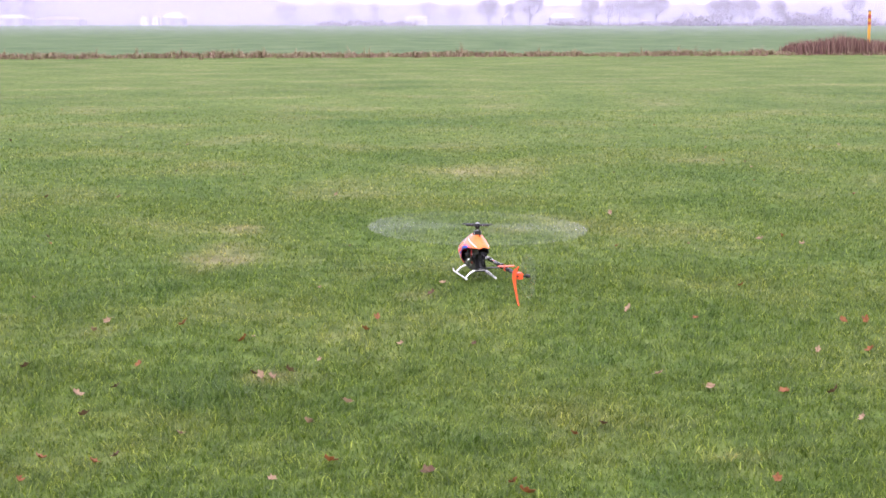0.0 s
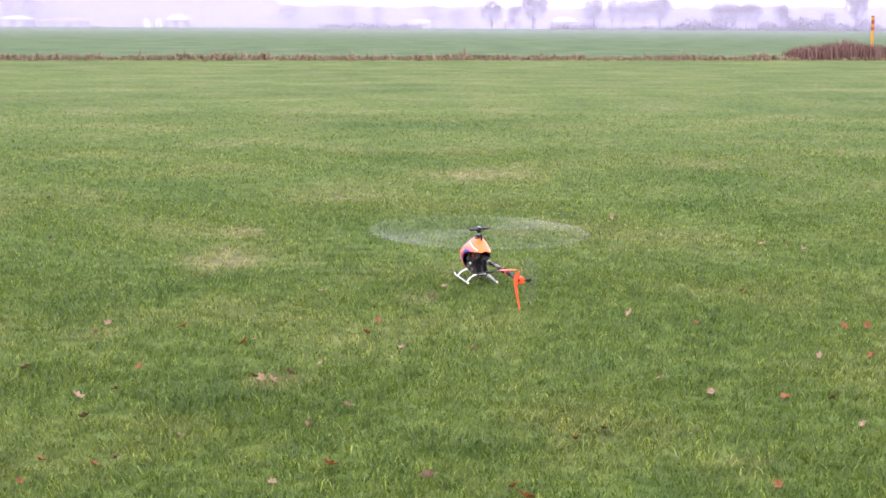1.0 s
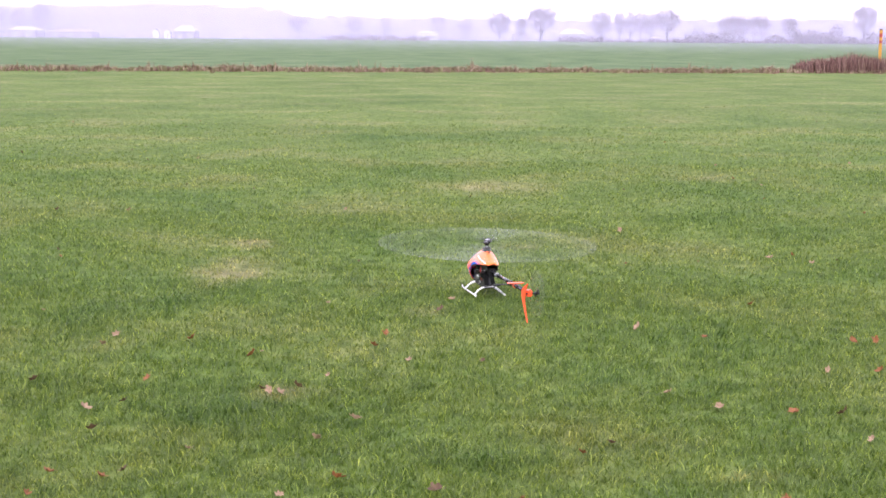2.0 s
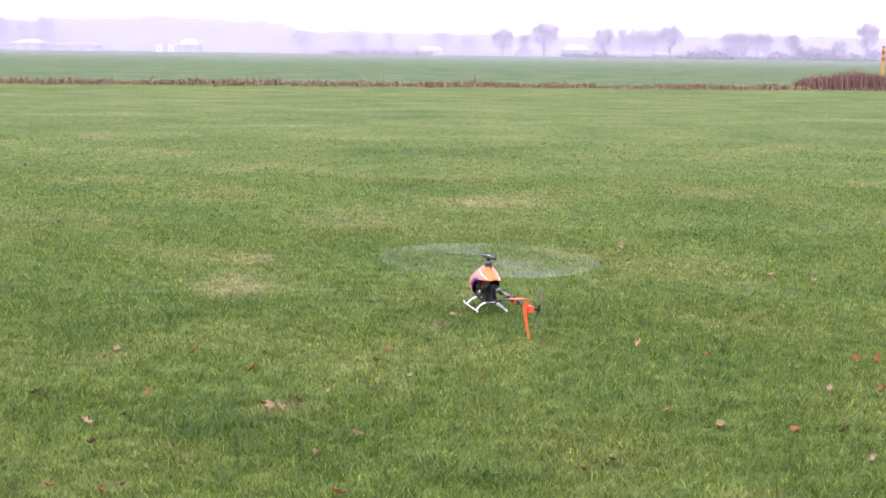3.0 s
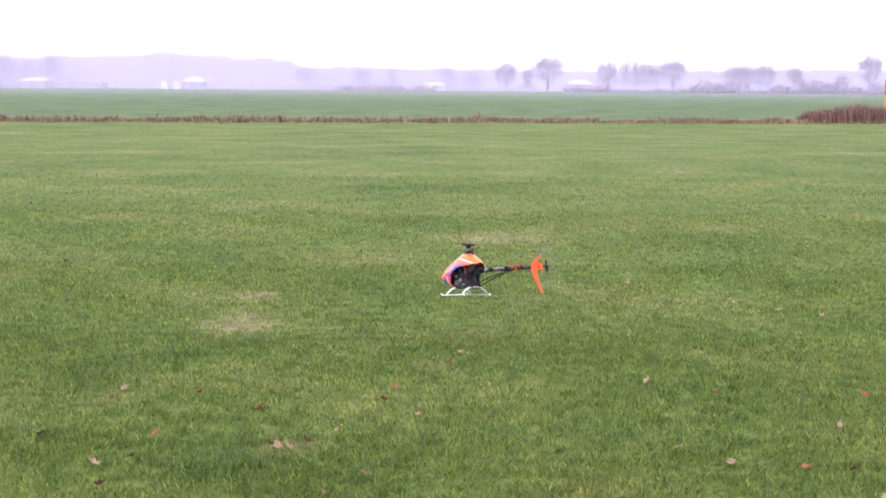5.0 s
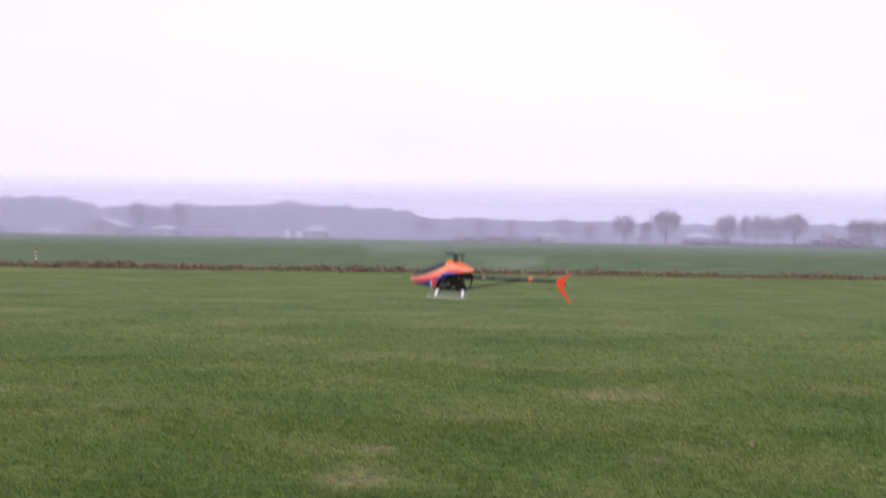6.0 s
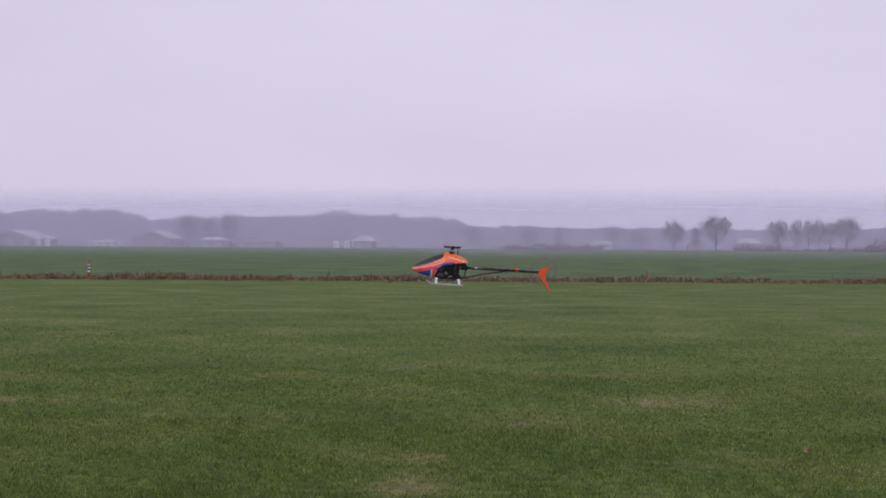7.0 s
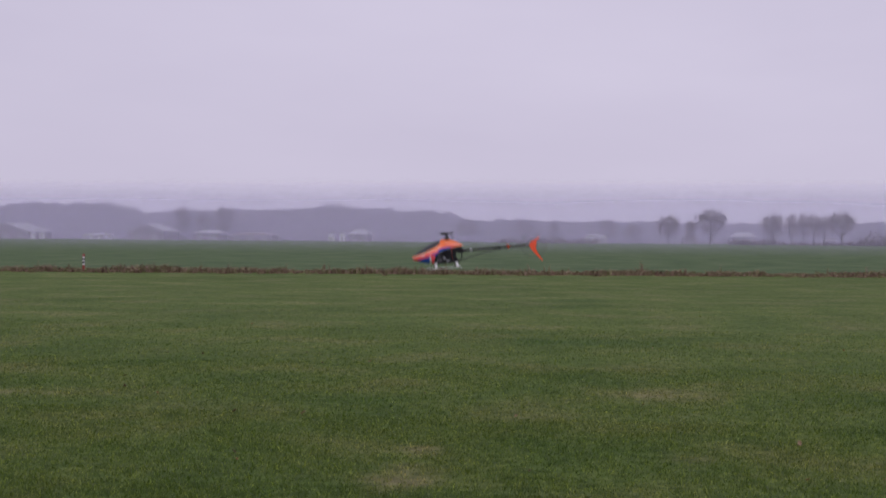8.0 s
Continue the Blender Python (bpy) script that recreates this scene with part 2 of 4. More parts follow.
def haze_sheet_material(name, strength, color, foot):
    """Winter mist haze imitated by a flat tinted see-through sheet: uneven, thinning out at the ground and upwards."""
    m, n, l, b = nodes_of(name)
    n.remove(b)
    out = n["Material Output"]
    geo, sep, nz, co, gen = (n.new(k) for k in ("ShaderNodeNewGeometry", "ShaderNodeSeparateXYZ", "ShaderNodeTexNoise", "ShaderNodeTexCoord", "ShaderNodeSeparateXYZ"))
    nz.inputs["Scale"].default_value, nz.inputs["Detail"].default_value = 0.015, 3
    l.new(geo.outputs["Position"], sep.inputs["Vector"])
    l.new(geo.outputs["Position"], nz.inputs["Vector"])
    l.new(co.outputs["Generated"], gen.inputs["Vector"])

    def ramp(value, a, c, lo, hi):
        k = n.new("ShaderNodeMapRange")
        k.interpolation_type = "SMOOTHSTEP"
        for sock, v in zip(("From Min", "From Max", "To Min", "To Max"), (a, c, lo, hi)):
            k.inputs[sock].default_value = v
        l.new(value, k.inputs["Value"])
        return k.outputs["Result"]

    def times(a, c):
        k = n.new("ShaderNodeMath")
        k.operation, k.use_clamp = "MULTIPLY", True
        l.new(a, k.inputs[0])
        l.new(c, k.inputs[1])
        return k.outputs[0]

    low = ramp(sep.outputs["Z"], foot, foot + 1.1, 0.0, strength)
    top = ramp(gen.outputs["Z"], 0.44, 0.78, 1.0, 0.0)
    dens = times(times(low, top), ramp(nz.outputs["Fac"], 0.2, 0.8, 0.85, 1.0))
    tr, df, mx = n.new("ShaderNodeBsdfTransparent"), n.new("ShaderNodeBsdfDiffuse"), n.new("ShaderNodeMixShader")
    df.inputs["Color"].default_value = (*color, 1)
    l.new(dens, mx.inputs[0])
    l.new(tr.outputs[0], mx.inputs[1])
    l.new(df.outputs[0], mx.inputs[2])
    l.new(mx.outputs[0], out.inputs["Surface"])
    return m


# ---------------------------------------------------------------- mesh helpers
def raw(name, verts, faces, mats, idx=None, smooth=False):
    """A mesh object from arrays."""
    me = bpy.data.meshes.new(name)
    me.from_pydata([tuple(v) for v in verts], [], [tuple(f) for f in faces])
    for m in (mats if isinstance(mats, (list, tuple)) else [mats]):
        me.materials.append(m)
    if idx is not None:
        me.polygons.foreach_set("material_index", idx)
    if smooth:
        me.polygons.foreach_set("use_smooth", [True] * len(me.polygons))
    me.update()
    return me


def part(name, bm, material, parent, label="", smooth=False):
    """Links a bmesh or a mesh as one mesh object under a thing or a part."""
    if isinstance(bm, bmesh.types.BMesh):
        me = bpy.data.meshes.new(name)
        bmesh.ops.recalc_face_normals(bm, faces=bm.faces)
        bm.to_mesh(me)
        bm.free()
        me.materials.append(material)
        if smooth:
            me.polygons.foreach_set("use_smooth", [True] * len(me.polygons))
    else:
        me = bm
    ob = new(name, me)
    ob.parent = parent
    if label:
        ob["label"] = label
    return ob


def empty(name, m=None):
    ob = new(name)
    ob.empty_display_size = 0.1
    if m is not None:
        ob.matrix_world = m
    return ob


def box(bm, x0, x1, y0, y1, z0, z1, bevel=0.0):
    r = bmesh.ops.create_cube(bm, size=1.0)
    bmesh.ops.scale(bm, vec=(x1 - x0, y1 - y0, z1 - z0), verts=r["verts"])
    bmesh.ops.translate(bm, vec=((x0 + x1) / 2, (y0 + y1) / 2, (z0 + z1) / 2), verts=r["verts"])
    if bevel:
        es = list({e for v in r["verts"] for e in v.link_edges})
        bmesh.ops.bevel(bm, geom=es, offset=bevel, segments=2, affect="EDGES")
    return bm


def tube(bm, pts, radius, sides=10, flat=1.0, radii=None):
    """A round (or flattened) rod along points, capped."""
    pts = [Vector(p) for p in pts]
    rings = []
    for i, p in enumerate(pts):
        d = (pts[min(i + 1, len(pts) - 1)] - pts[max(i - 1, 0)]).normalized()
        up = Vector((0, 0, 1)) if abs(d.z) < 0.9 else Vector((1, 0, 0))
        a = d.cross(up).normalized()
        c = a.cross(d).normalized()
        r = radii[i] if radii else radius
        rings.append([bm.verts.new(p + a * r * math.cos(t) + c * r * flat * math.sin(t))
                      for t in (2 * math.pi * k / sides for k in range(sides))])
    for r0, r1 in zip(rings, rings[1:]):
        for k in range(sides):
            bm.faces.new((r0[k], r0[(k + 1) % sides], r1[(k + 1) % sides], r1[k]))
    bm.faces.new(rings[0])
    bm.faces.new(list(reversed(rings[-1])))
    return bm


def plate(bm, outline, y0, y1, bevel=0.0):
    """A flat plate: an outline in x and z, thick from y0 to y1."""
    a = [bm.verts.new((x, y0, z)) for x, z in outline]
    c = [bm.verts.new((x, y1, z)) for x, z in outline]
    n = len(outline)
    fs = [bm.faces.new(a), bm.faces.new(list(reversed(c)))]
    for i in range(n):
        fs.append(bm.faces.new((a[i], a[(i + 1) % n], c[(i + 1) % n], c[i])))
    if bevel:
        es = list({e for f in fs[:2] for e in f.edges})
        bmesh.ops.bevel(bm, geom=es, offset=bevel, segments=1, affect="EDGES")
    return bm


def disc(bm, r0, r1, z, sides=64, thick=0.0):
    """A flat ring with a little coning."""
    a = [bm.verts.new((r0 * math.cos(t), r0 * math.sin(t), z)) for t in (2 * math.pi * k / sides for k in range(sides))]
    c = [bm.verts.new((r1 * math.cos(t), r1 * math.sin(t), z + thick)) for t in (2 * math.pi * k / sides for k in range(sides))]
    for k in range(sides):
        bm.faces.new((a[k], a[(k + 1) % sides], c[(k + 1) % sides], c[k]))
    return bm


def at(x, table):
    xs, ys = zip(*table)
    return float(np.interp(x, xs, ys))


# ---------------------------------------------------------------- ground, field and verge
DRY = [(-1.55, 8.86, 0.30, 0.36, 1.0), (-1.60, 10.07, 0.20, 0.25, 0.9), (-0.82, 5.71, 0.13, 0.13, 1.15), (0.29, 14.31, 0.55, 0.5, 0.5), (-0.12, 7.61, 0.16, 0.12, 0.7),
       (1.12, 4.66, 0.14, 0.08, 0.7), (0.52, 10.12, 0.25, 0.2, 0.4), (-1.87, 6.54, 0.14, 0.15, 0.4), (2.9, 15.3, 0.35, 0.25, 0.6), (-6.5, 13.0, 0.4, 0.3, 0.6)]
LUSH = [(-0.70, 8.56, 0.18, 0.20, 1.0), (-2.08, 7.22, 0.24, 0.35, 1.0), (-1.04, 5.50, 0.26, 0.2, 1.0), (0.77, 6.22, 0.3, 0.2, 1.0), (0.83, 4.47, 0.11, 0.1, 1.0),
        (0.17, 4.83, 0.17, 0.13, 1.0), (6.28, 20.94, 0.9, 0.7, 1.0), (-1.74, 7.70, 0.17, 0.17, 1.0), (1.10, 10.99, 0.25, 0.27, 1.0), (-0.6, 21.0, 1.2, 0.5, 1.0)]
rng = np.random.default_rng(7)


def blobs(x, y, spots):
    v = np.zeros_like(x)
    for cx, cy, a, c, much in spots:
        a, c = a * 0.85, c * 0.85
        wob = 0.35 * np.sin(x * 9.0 + cy * 5) + 0.35 * np.sin(y * 11.0 + cx * 3)
        v = np.maximum(v, much * np.exp(-(((x - cx) / a) ** 2 + ((y - cy) / c) ** 2) * (1 + wob)))
    return v * (0.6 + 0.4 * np.sin(x * 23 + 4 * np.sin(y * 9)) * np.sin(y * 19 + 3 * np.sin(x * 8)))


def hummock(x, y):
    """The lawn's gentle unevenness, in metres."""
    fade = np.clip((46 - y) / 20, 0, 1)
    return fade * (0.012 * np.sin(x * 2.1 + 0.7 * y) + 0.010 * np.sin(y * 1.7 - 0.9 * x + 1.3) + 0.006 * np.sin(x * 5.3 + 2.0) * np.sin(y * 4.1))


def add_attr(me, name, values):
    a = me.attributes.new(name, "FLOAT", "POINT")
    a.data.foreach_set("value", np.asarray(values, dtype=np.float32))


def build_ground():
    xs = np.concatenate([[-2600, -1200, -600, -300, -150, -70, -35, -20], np.arange(-13, 13.01, 0.2), [20, 35, 70, 150, 300, 600, 1200, 2600]])
    ys = np.concatenate([[-2600, -900, -300, -80, -20, -5], np.arange(0, 24.01, 0.2), np.arange(25, 58, 2.0), np.arange(58, 72, 1.0), [80, 95, 120, 160, 220, 320, 450, 700, 1200, 2600]])
    gx, gy = np.meshgrid(xs, ys)
    x, y = gx.ravel(), gy.ravel()
    near = (np.abs(x) <= 13) & (y >= 0) & (y <= 24)
    z = np.where(near, hummock(x, y), 0.0)
    side = np.clip((13 - np.abs(x)) / 2, 0, 1) * np.clip((24 - y) / 4, 0, 1) * np.clip(y / 2, 0, 1)
    # level under the helicopter's skids
    flat = np.exp(-(((x - 0.2) / 0.5) ** 2 + ((y - 8.05) / 0.5) ** 2))
    z = z * side * (1 - flat) - 0.028
    nx, ny = len(xs), len(ys)
    faces = [(j * nx + i, j * nx + i + 1, (j + 1) * nx + i + 1, (j + 1) * nx + i) for j in range(ny - 1) for i in range(nx - 1)]
    me = raw("ground", np.stack([x, y, z], 1), faces, TURF, smooth=True)
    add_attr(me, "dry", 0.75 * blobs(x, y, DRY))
    add_attr(me, "lush", 0.55 * blobs(x, y, LUSH))
    tagged(new("ground", me), "short winter turf running on into a flat sown field", "grass field", kind="structure")


def blades_mesh(name, x, y, z0, h, width, lean, bend, mat):
    """Many bent grass blades in one mesh: five points and two faces each."""
    n = len(x)
    az, dirn = rng.uniform(0, 2 * math.pi, n), rng.uniform(0, 2 * math.pi, n)
    wx, wy = np.cos(az) * width / 2, np.sin(az) * width / 2
    lx, ly = np.cos(dirn) * lean * h, np.sin(dirn) * lean * h
    v = np.empty((n, 5, 3))
    v[:, 0] = np.stack([x - wx, y - wy, z0], 1)
    v[:, 1] = np.stack([x + wx, y + wy, z0], 1)
    mx, my, mz = x + lx * 0.35, y + ly * 0.35, z0 + h * 0.6
    v[:, 2] = np.stack([mx + wx * 0.8, my + wy * 0.8, mz], 1)
    v[:, 3] = np.stack([mx - wx * 0.8, my - wy * 0.8, mz], 1)
    v[:, 4] = np.stack([x + lx, y + ly, z0 + h * (1 - bend)], 1)
    me = bpy.data.meshes.new(name)
    me.vertices.add(n * 5)
    me.vertices.foreach_set("co", v.astype(np.float32).ravel())
    base = np.arange(n)[:, None] * 5
    loops = (base + np.array([[0, 1, 2, 3, 3, 2, 4]])).ravel()
    me.loops.add(n * 7)
    me.loops.foreach_set("vertex_index", loops.astype(np.int32))
    me.polygons.add(n * 2)
    starts = (np.arange(n)[:, None] * 7 + np.array([[0, 4]])).ravel()
    me.polygons.foreach_set("loop_start", starts.astype(np.int32))
    me.polygons.foreach_set("loop_total", np.tile([4, 3], n).astype(np.int32))
    me.materials.append(mat)
    me.update(calc_edges=True)
    me.validate()
    return me


def build_grass():
    bands = [(3.6, 6.0, 15000, 0.85), (6.0, 8.5, 9000, 0.95), (8.5, 12.0, 4400, 1.2), (12.0, 17.0, 1900, 1.5), (17.0, 24.0, 800, 1.8), (24.0, 34.0, 260, 2.1)]
    X, Y, S = [], [], []
    for y0, y1, dens, s in bands:
        wmax = 0.56 * y1 + 0.8 + 0.42 * y1 + 0.6
        n = int(dens * (y1 - y0) * wmax)
        y = rng.uniform(y0, y1, n)
        x = rng.uniform(-0.56 * y1 - 0.8, 0.42 * y1 + 0.6, n)
        ok = (x > -0.54 * y - 0.8) & (x < 0.40 * y + 0.6)
        X.append(x[ok]); Y.append(y[ok]); S.append(np.full(ok.sum(), s))
    x, y, s = np.concatenate(X), np.concatenate(Y), np.concatenate(S)
    # tufted: blades gather in clumps
    clump = 0.5 + 0.5 * np.sin(x * 13 + 3 * np.sin(y * 7)) * np.sin(y * 11 + 2 * np.sin(x * 9))
    big = 0.5 + 0.5 * np.sin(x * 3.1 + 2 * np.sin(y * 1.3)) * np.sin(y * 2.3 + 1.5 * np.sin(x * 1.9))
    tuft = 0.5 + 0.5 * np.sin(x * 41 + 3.1 * np.sin(y * 17 + 2 * np.sin(x * 6))) * np.sin(y * 29 + 2.7 * np.sin(x * 19 + 1.0))
    near = np.clip((14 - y) / 5, 0, 1)
    tuft = tuft * near + 0.6 * (1 - near)
    clump = 0.45 * clump + 0.55 * tuft
    keep = rng.random(len(x)) < (0.22 + 0.95 * clump) * np.clip((36 - y) / 22, 0, 1)
    x, y, s, clump, big = x[keep], y[keep], s[keep], clump[keep], big[keep]
    dry, lush = blobs(x, y, DRY), blobs(x, y, LUSH)
    keep = rng.random(len(x)) > 0.65 * dry
    x, y, s, clump, big, dry, lush = (a[keep] for a in (x, y, s, clump, big, dry, lush))
    n = len(x)
    h = (0.016 + 0.025 * rng.random(n) ** 1.6) * (0.55 + 0.75 * clump + 0.30 * big) * (1 + 1.1 * lush) * (1 - 0.35 * dry) * s ** -0.15
    tall = rng.random(n) < 0.02
    h = np.where(tall, h * 1.7, h)
    w = (0.0026 + 0.0028 * rng.random(n)) * s ** 0.8
    side = np.clip((13 - np.abs(x)) / 2, 0, 1) * np.clip((24 - y) / 4, 0, 1)
    flat = np.exp(-(((x - 0.2) / 0.5) ** 2 + ((y - 8.05) / 0.5) ** 2))
    z0 = np.where(y < 24, hummock(x, y) * side * (1 - flat), 0) - 0.030
    me = blades_mesh("grass", x, y, z0, h, w, rng.uniform(0.2, 1.4, n), rng.uniform(0.0, 0.4, n), GRASS)
    add_attr(me, "dry", np.repeat(np.clip(0.75 * dry * rng.uniform(0.5, 1.2, n), 0, 1), 5))
    add_attr(me, "lush", np.repeat(0.6 * lush, 5))
    tagged(new("grass", me), "short damp green turf with yellowed patches", "grass", kind="stuff")


def verge_y(x):
    return 60.0 + 0.17 * x


def build_verge():
    # low plants that died back, each a spray of blades from one root
    plants, per = 5600, 16
    px = rng.uniform(-48, 32, plants)
    wave = 0.45 + 0.35 * np.sin(px * 0.9) * np.sin(px * 0.37 + 1) + 0.35 * np.sin(px * 2.3 + 0.5) * np.sin(px * 1.1)
    keep = rng.random(plants) < 0.45 + 0.8 * wave
    px, wave = px[keep], wave[keep]
    py = verge_y(px) + rng.normal(1.5, 1.0, len(px))
    ph = (0.11 + 0.28 * rng.random(len(px)) ** 2) * np.interp(px, [-30, -5, 10], [1.2, 1.1, 0.9]) * (0.6 + 0.8 * np.clip(wave, 0, 1))
    tall = rng.random(len(px)) < 0.03
    spread = np.where(tall, 0.03, 0.10)
    ph = np.where(tall, ph * 1.6 + 0.22, ph)
    x = np.repeat(px, per) + rng.normal(0, 1, len(px) * per) * np.repeat(spread, per)
    y = np.repeat(py, per) + rng.normal(0, 1, len(px) * per) * np.repeat(spread, per)
    n = len(x)
    h = np.repeat(ph, per) * rng.uniform(0.35, 1.0, n)
    lean = np.where(np.repeat(tall, per), rng.uniform(0.0, 0.3, n), rng.uniform(0.3, 1.5, n))
    w = np.where(np.repeat(tall, per), 0.012, 0.014 + 0.030 * rng.random(n))
    me = blades_mesh("verge_weeds", x, y, np.full(n, -0.03), h, w, lean, rng.uniform(0, 0.5, n), WEEDS)
    tagged(new("verge_weeds", me), "brown withered weeds and grass along a field ditch", "weeds", kind="stuff")
    # the dense patch of withered reeds
    n = 9000
    x = 17.0 + 12 * rng.random(n)
    y = verge_y(x) + 1.2 + rng.normal(0.6, 0.6, n)
    top = np.interp(x, [17, 17.6, 18.5, 20.0, 21.0, 22.5, 29], [0.5, 0.8, 0.85, 1.12, 0.95, 0.75, 0.75]) * (1 + 0.08 * np.sin(x * 7))
    me = blades_mesh("reed_patch", x, y, np.full(n, -0.03), top * (0.5 + 0.5 * rng.random(n) ** 0.6), 0.018 + 0.02 * rng.random(n), rng.uniform(0.05, 0.5, n), rng.uniform(0, 0.25, n), REEDS)
    tagged(new("reed_patch", me), "dense clump of withered red-brown reeds by the ditch", "reeds", kind="stuff")


build_ground()
build_grass()
build_verge()


# ---------------------------------------------------------------- posts at the ditch
def banded_post(name, m, height, radius, bands, base_mat, label, cap):
    root = empty(name, m)
    bm = tube(bmesh.new(), [(0, 0, -0.1), (0, 0, height * 0.5), (0, 0, height)], radius, 14)
    part("shaft", bm, base_mat, root, smooth=False)
    for z0, z1, mat in bands:
        part("band", tube(bmesh.new(), [(0, 0, z0), (0, 0, z1)], radius * 1.06, 14), mat, root)
    part("cap", tube(bmesh.new(), [(0, 0, height), (0, 0, height + 0.03), (0, 0, height + 0.05)], radius, 14, radii=[radius * 1.15, radius * 1.1, radius * 0.6]), cap, root)
    return tagged(root, label, "marker post", "marker posts")


banded_post("marker_post", pose(21.5, 66.0, 0, 0, -0.8, 0), 2.08, 0.075, [(1.42, 1.56, POSTRED), (1.72, 1.92, POSTRED)], YELLOW,
            "tall yellow marker post with dark red bands behind the reeds", POSTBLACK)
banded_post("marker_post", pose(-25.05, 57.6, 0), 0.74, 0.055, [(0.0, 0.26, POSTRED), (0.34, 0.43, POSTBLACK), (0.50, 0.58, POSTBLACK), (0.65, 0.73, POSTRED)], WHITE,
            "short red and white banded marker post in the weeds", POSTRED)


# ---------------------------------------------------------------- fallen leaves
def leaf_mesh(seed, mat):
    r = random.Random(seed)
    lobes, pts = 5, []
    for k in range(22):
        t = 2 * math.pi * k / 22
        rad = 0.024 * (0.80 + 0.15 * math.cos(lobes * t + seed) + 0.12 * r.uniform(-1, 1)) * (1.25 if abs(t - math.pi) > 2.2 else 1.0)
        u, v = rad * math.cos(t) * 1.25, rad * math.sin(t)
        pts.append((u, v, 0.7 * abs(v) + 14 * u * u + r.uniform(-0.002, 0.002)))
    verts = [(0, 0, 0.0)] + pts
    faces = [(0, k + 1, (k + 1) % 22 + 1) for k in range(22)]
    verts += [(x, y, z - 0.0012) for x, y, z in verts]
    faces += [tuple(i + 23 for i in reversed(f)) for f in faces[:22]]
    faces += [(k + 1, k + 24, (k + 1) % 22 + 24, (k + 1) % 22 + 1) for k in range(22)]
    stem = len(verts)
    verts += [(-0.025, 0.0008, 0.006), (-0.025, -0.0008, 0.006), (-0.05, 0.0006, 0.012), (-0.05, -0.0006, 0.012)]
    faces.append((stem, stem + 1, stem + 3, stem + 2))
    return raw("fallen_leaf", verts, faces, mat)


LEAF_SPOTS = [(-1.60, 5.43, 1), (-1.03, 4.86, 1), (-0.41, 6.63, 0), (-0.36, 6.89, 0), (-3.67, 11.87, 2), (-2.98, 11.75, 1), (-3.36, 16.92, 1), (1.04, 7.08, 1),
              (1.00, 5.80, 1), (1.83, 7.76, 0), (1.19, 5.55, 1), (1.43, 10.89, 1), (0.00, 7.82, 1), (-0.07, 7.55, 2), (-1.95, 5.85, 2), (-1.45, 5.53, 2),
              (-1.48, 5.13, 2), (-1.82, 6.54, 1), (-1.80, 6.75, 1), (-0.71, 5.78, 2), (-0.41, 5.32, 1), (-0.55, 5.03, 1), (-0.42, 4.53, 0), (0.25, 4.32, 0),
              (0.28, 4.22, 0), (-0.05, 4.43, 2), (-0.60, 4.31, 1), (-1.51, 4.38, 0), (-1.50, 4.61, 0), (-1.29, 4.55, 0), (1.37, 6.85, 0), (2.31, 6.87, 0), (2.18, 6.85, 0),
              (-0.83, 5.70, 1), (-0.78, 5.67, 1), (-0.87, 5.73, 2)]
LEAF_MORE = [(1.84, 6.16, 1), (1.69, 5.40, 2), (1.49, 5.42, 0), (1.19, 4.37, 0), (0.16, 6.37, 2), (-1.01, 6.34, 0), (-1.37, 6.64, 0), (-1.43, 5.89, 0), (-0.21, 6.35, 1), (0.52, 4.91, 0),
             (0.65, 5.04, 2), (-1.22, 4.62, 2), (2.11, 6.18, 0), (2.35, 9.47, 1), (2.61, 9.24, 1), (1.25, 9.15, 0), (2.56, 9.62, 0), (-1.00, 12.06, 1), (-2.96, 9.53, 2),
             (-5.93, 17.66, 2), (-6.20, 22.98, 1), (3.36, 16.50, 1), (3.46, 14.41, 1), (5.23, 17.04, 1), (3.30, 15.19, 0), (3.88, 12.09, 0)]
LEAF_LABELS = ["curled rust-red fallen leaf lying on the grass", "pale pinkish-brown fallen leaf lying on the grass", "dark brown fallen leaf lying in the grass"]


def build_leaves():
    kinds = [[leaf_mesh(10 * c + k, LEAF_MATS[c]) for k in range(3)] for c in range(3)]
    r = random.Random(5)
    spots = [(x, y, c, 1.0) for x, y, c in LEAF_SPOTS + LEAF_MORE]
    for _ in range(60):
        y = 5 + 24 * r.random()
        spots.append((r.uniform(-0.5 * y - 0.6, 0.38 * y + 0.5), y, r.choice((0, 1, 2, 2)), r.uniform(0.5, 0.8)))
    for x, y, c, s in spots:
        ob = new("fallen_leaf", r.choice(kinds[c]))
        s *= r.uniform(0.65, 0.98)
        ob.matrix_world = pose(x, y, float(hummock(np.array(x), np.array(y))) + 0.002, r.uniform(-40, 40), r.uniform(-40, 40), r.uniform(0, 360)) @ Matrix.Scale(s, 4)
        tagged(ob, LEAF_LABELS[c], "leaf", "fallen leaves")


build_leaves()


# ---------------------------------------------------------------- far trees
def limb(verts, faces, p0, p1, r0, r1, sides=5):
    d = (p1 - p0).normalized()
    a = d.cross(Vector((0.31, 0.52, 0.79))).normalized()
    c = d.cross(a)
    k0 = len(verts)
    for p, r in ((p0, r0), (p1, r1)):
        for k in range(sides):
            t = 2 * math.pi * k / sides
            verts.append(p + (a * math.cos(t) + c * math.sin(t)) * r)
    for k in range(sides):
        faces.append((k0 + k, k0 + (k + 1) % sides, k0 + sides + (k + 1) % sides, k0 + sides + k))


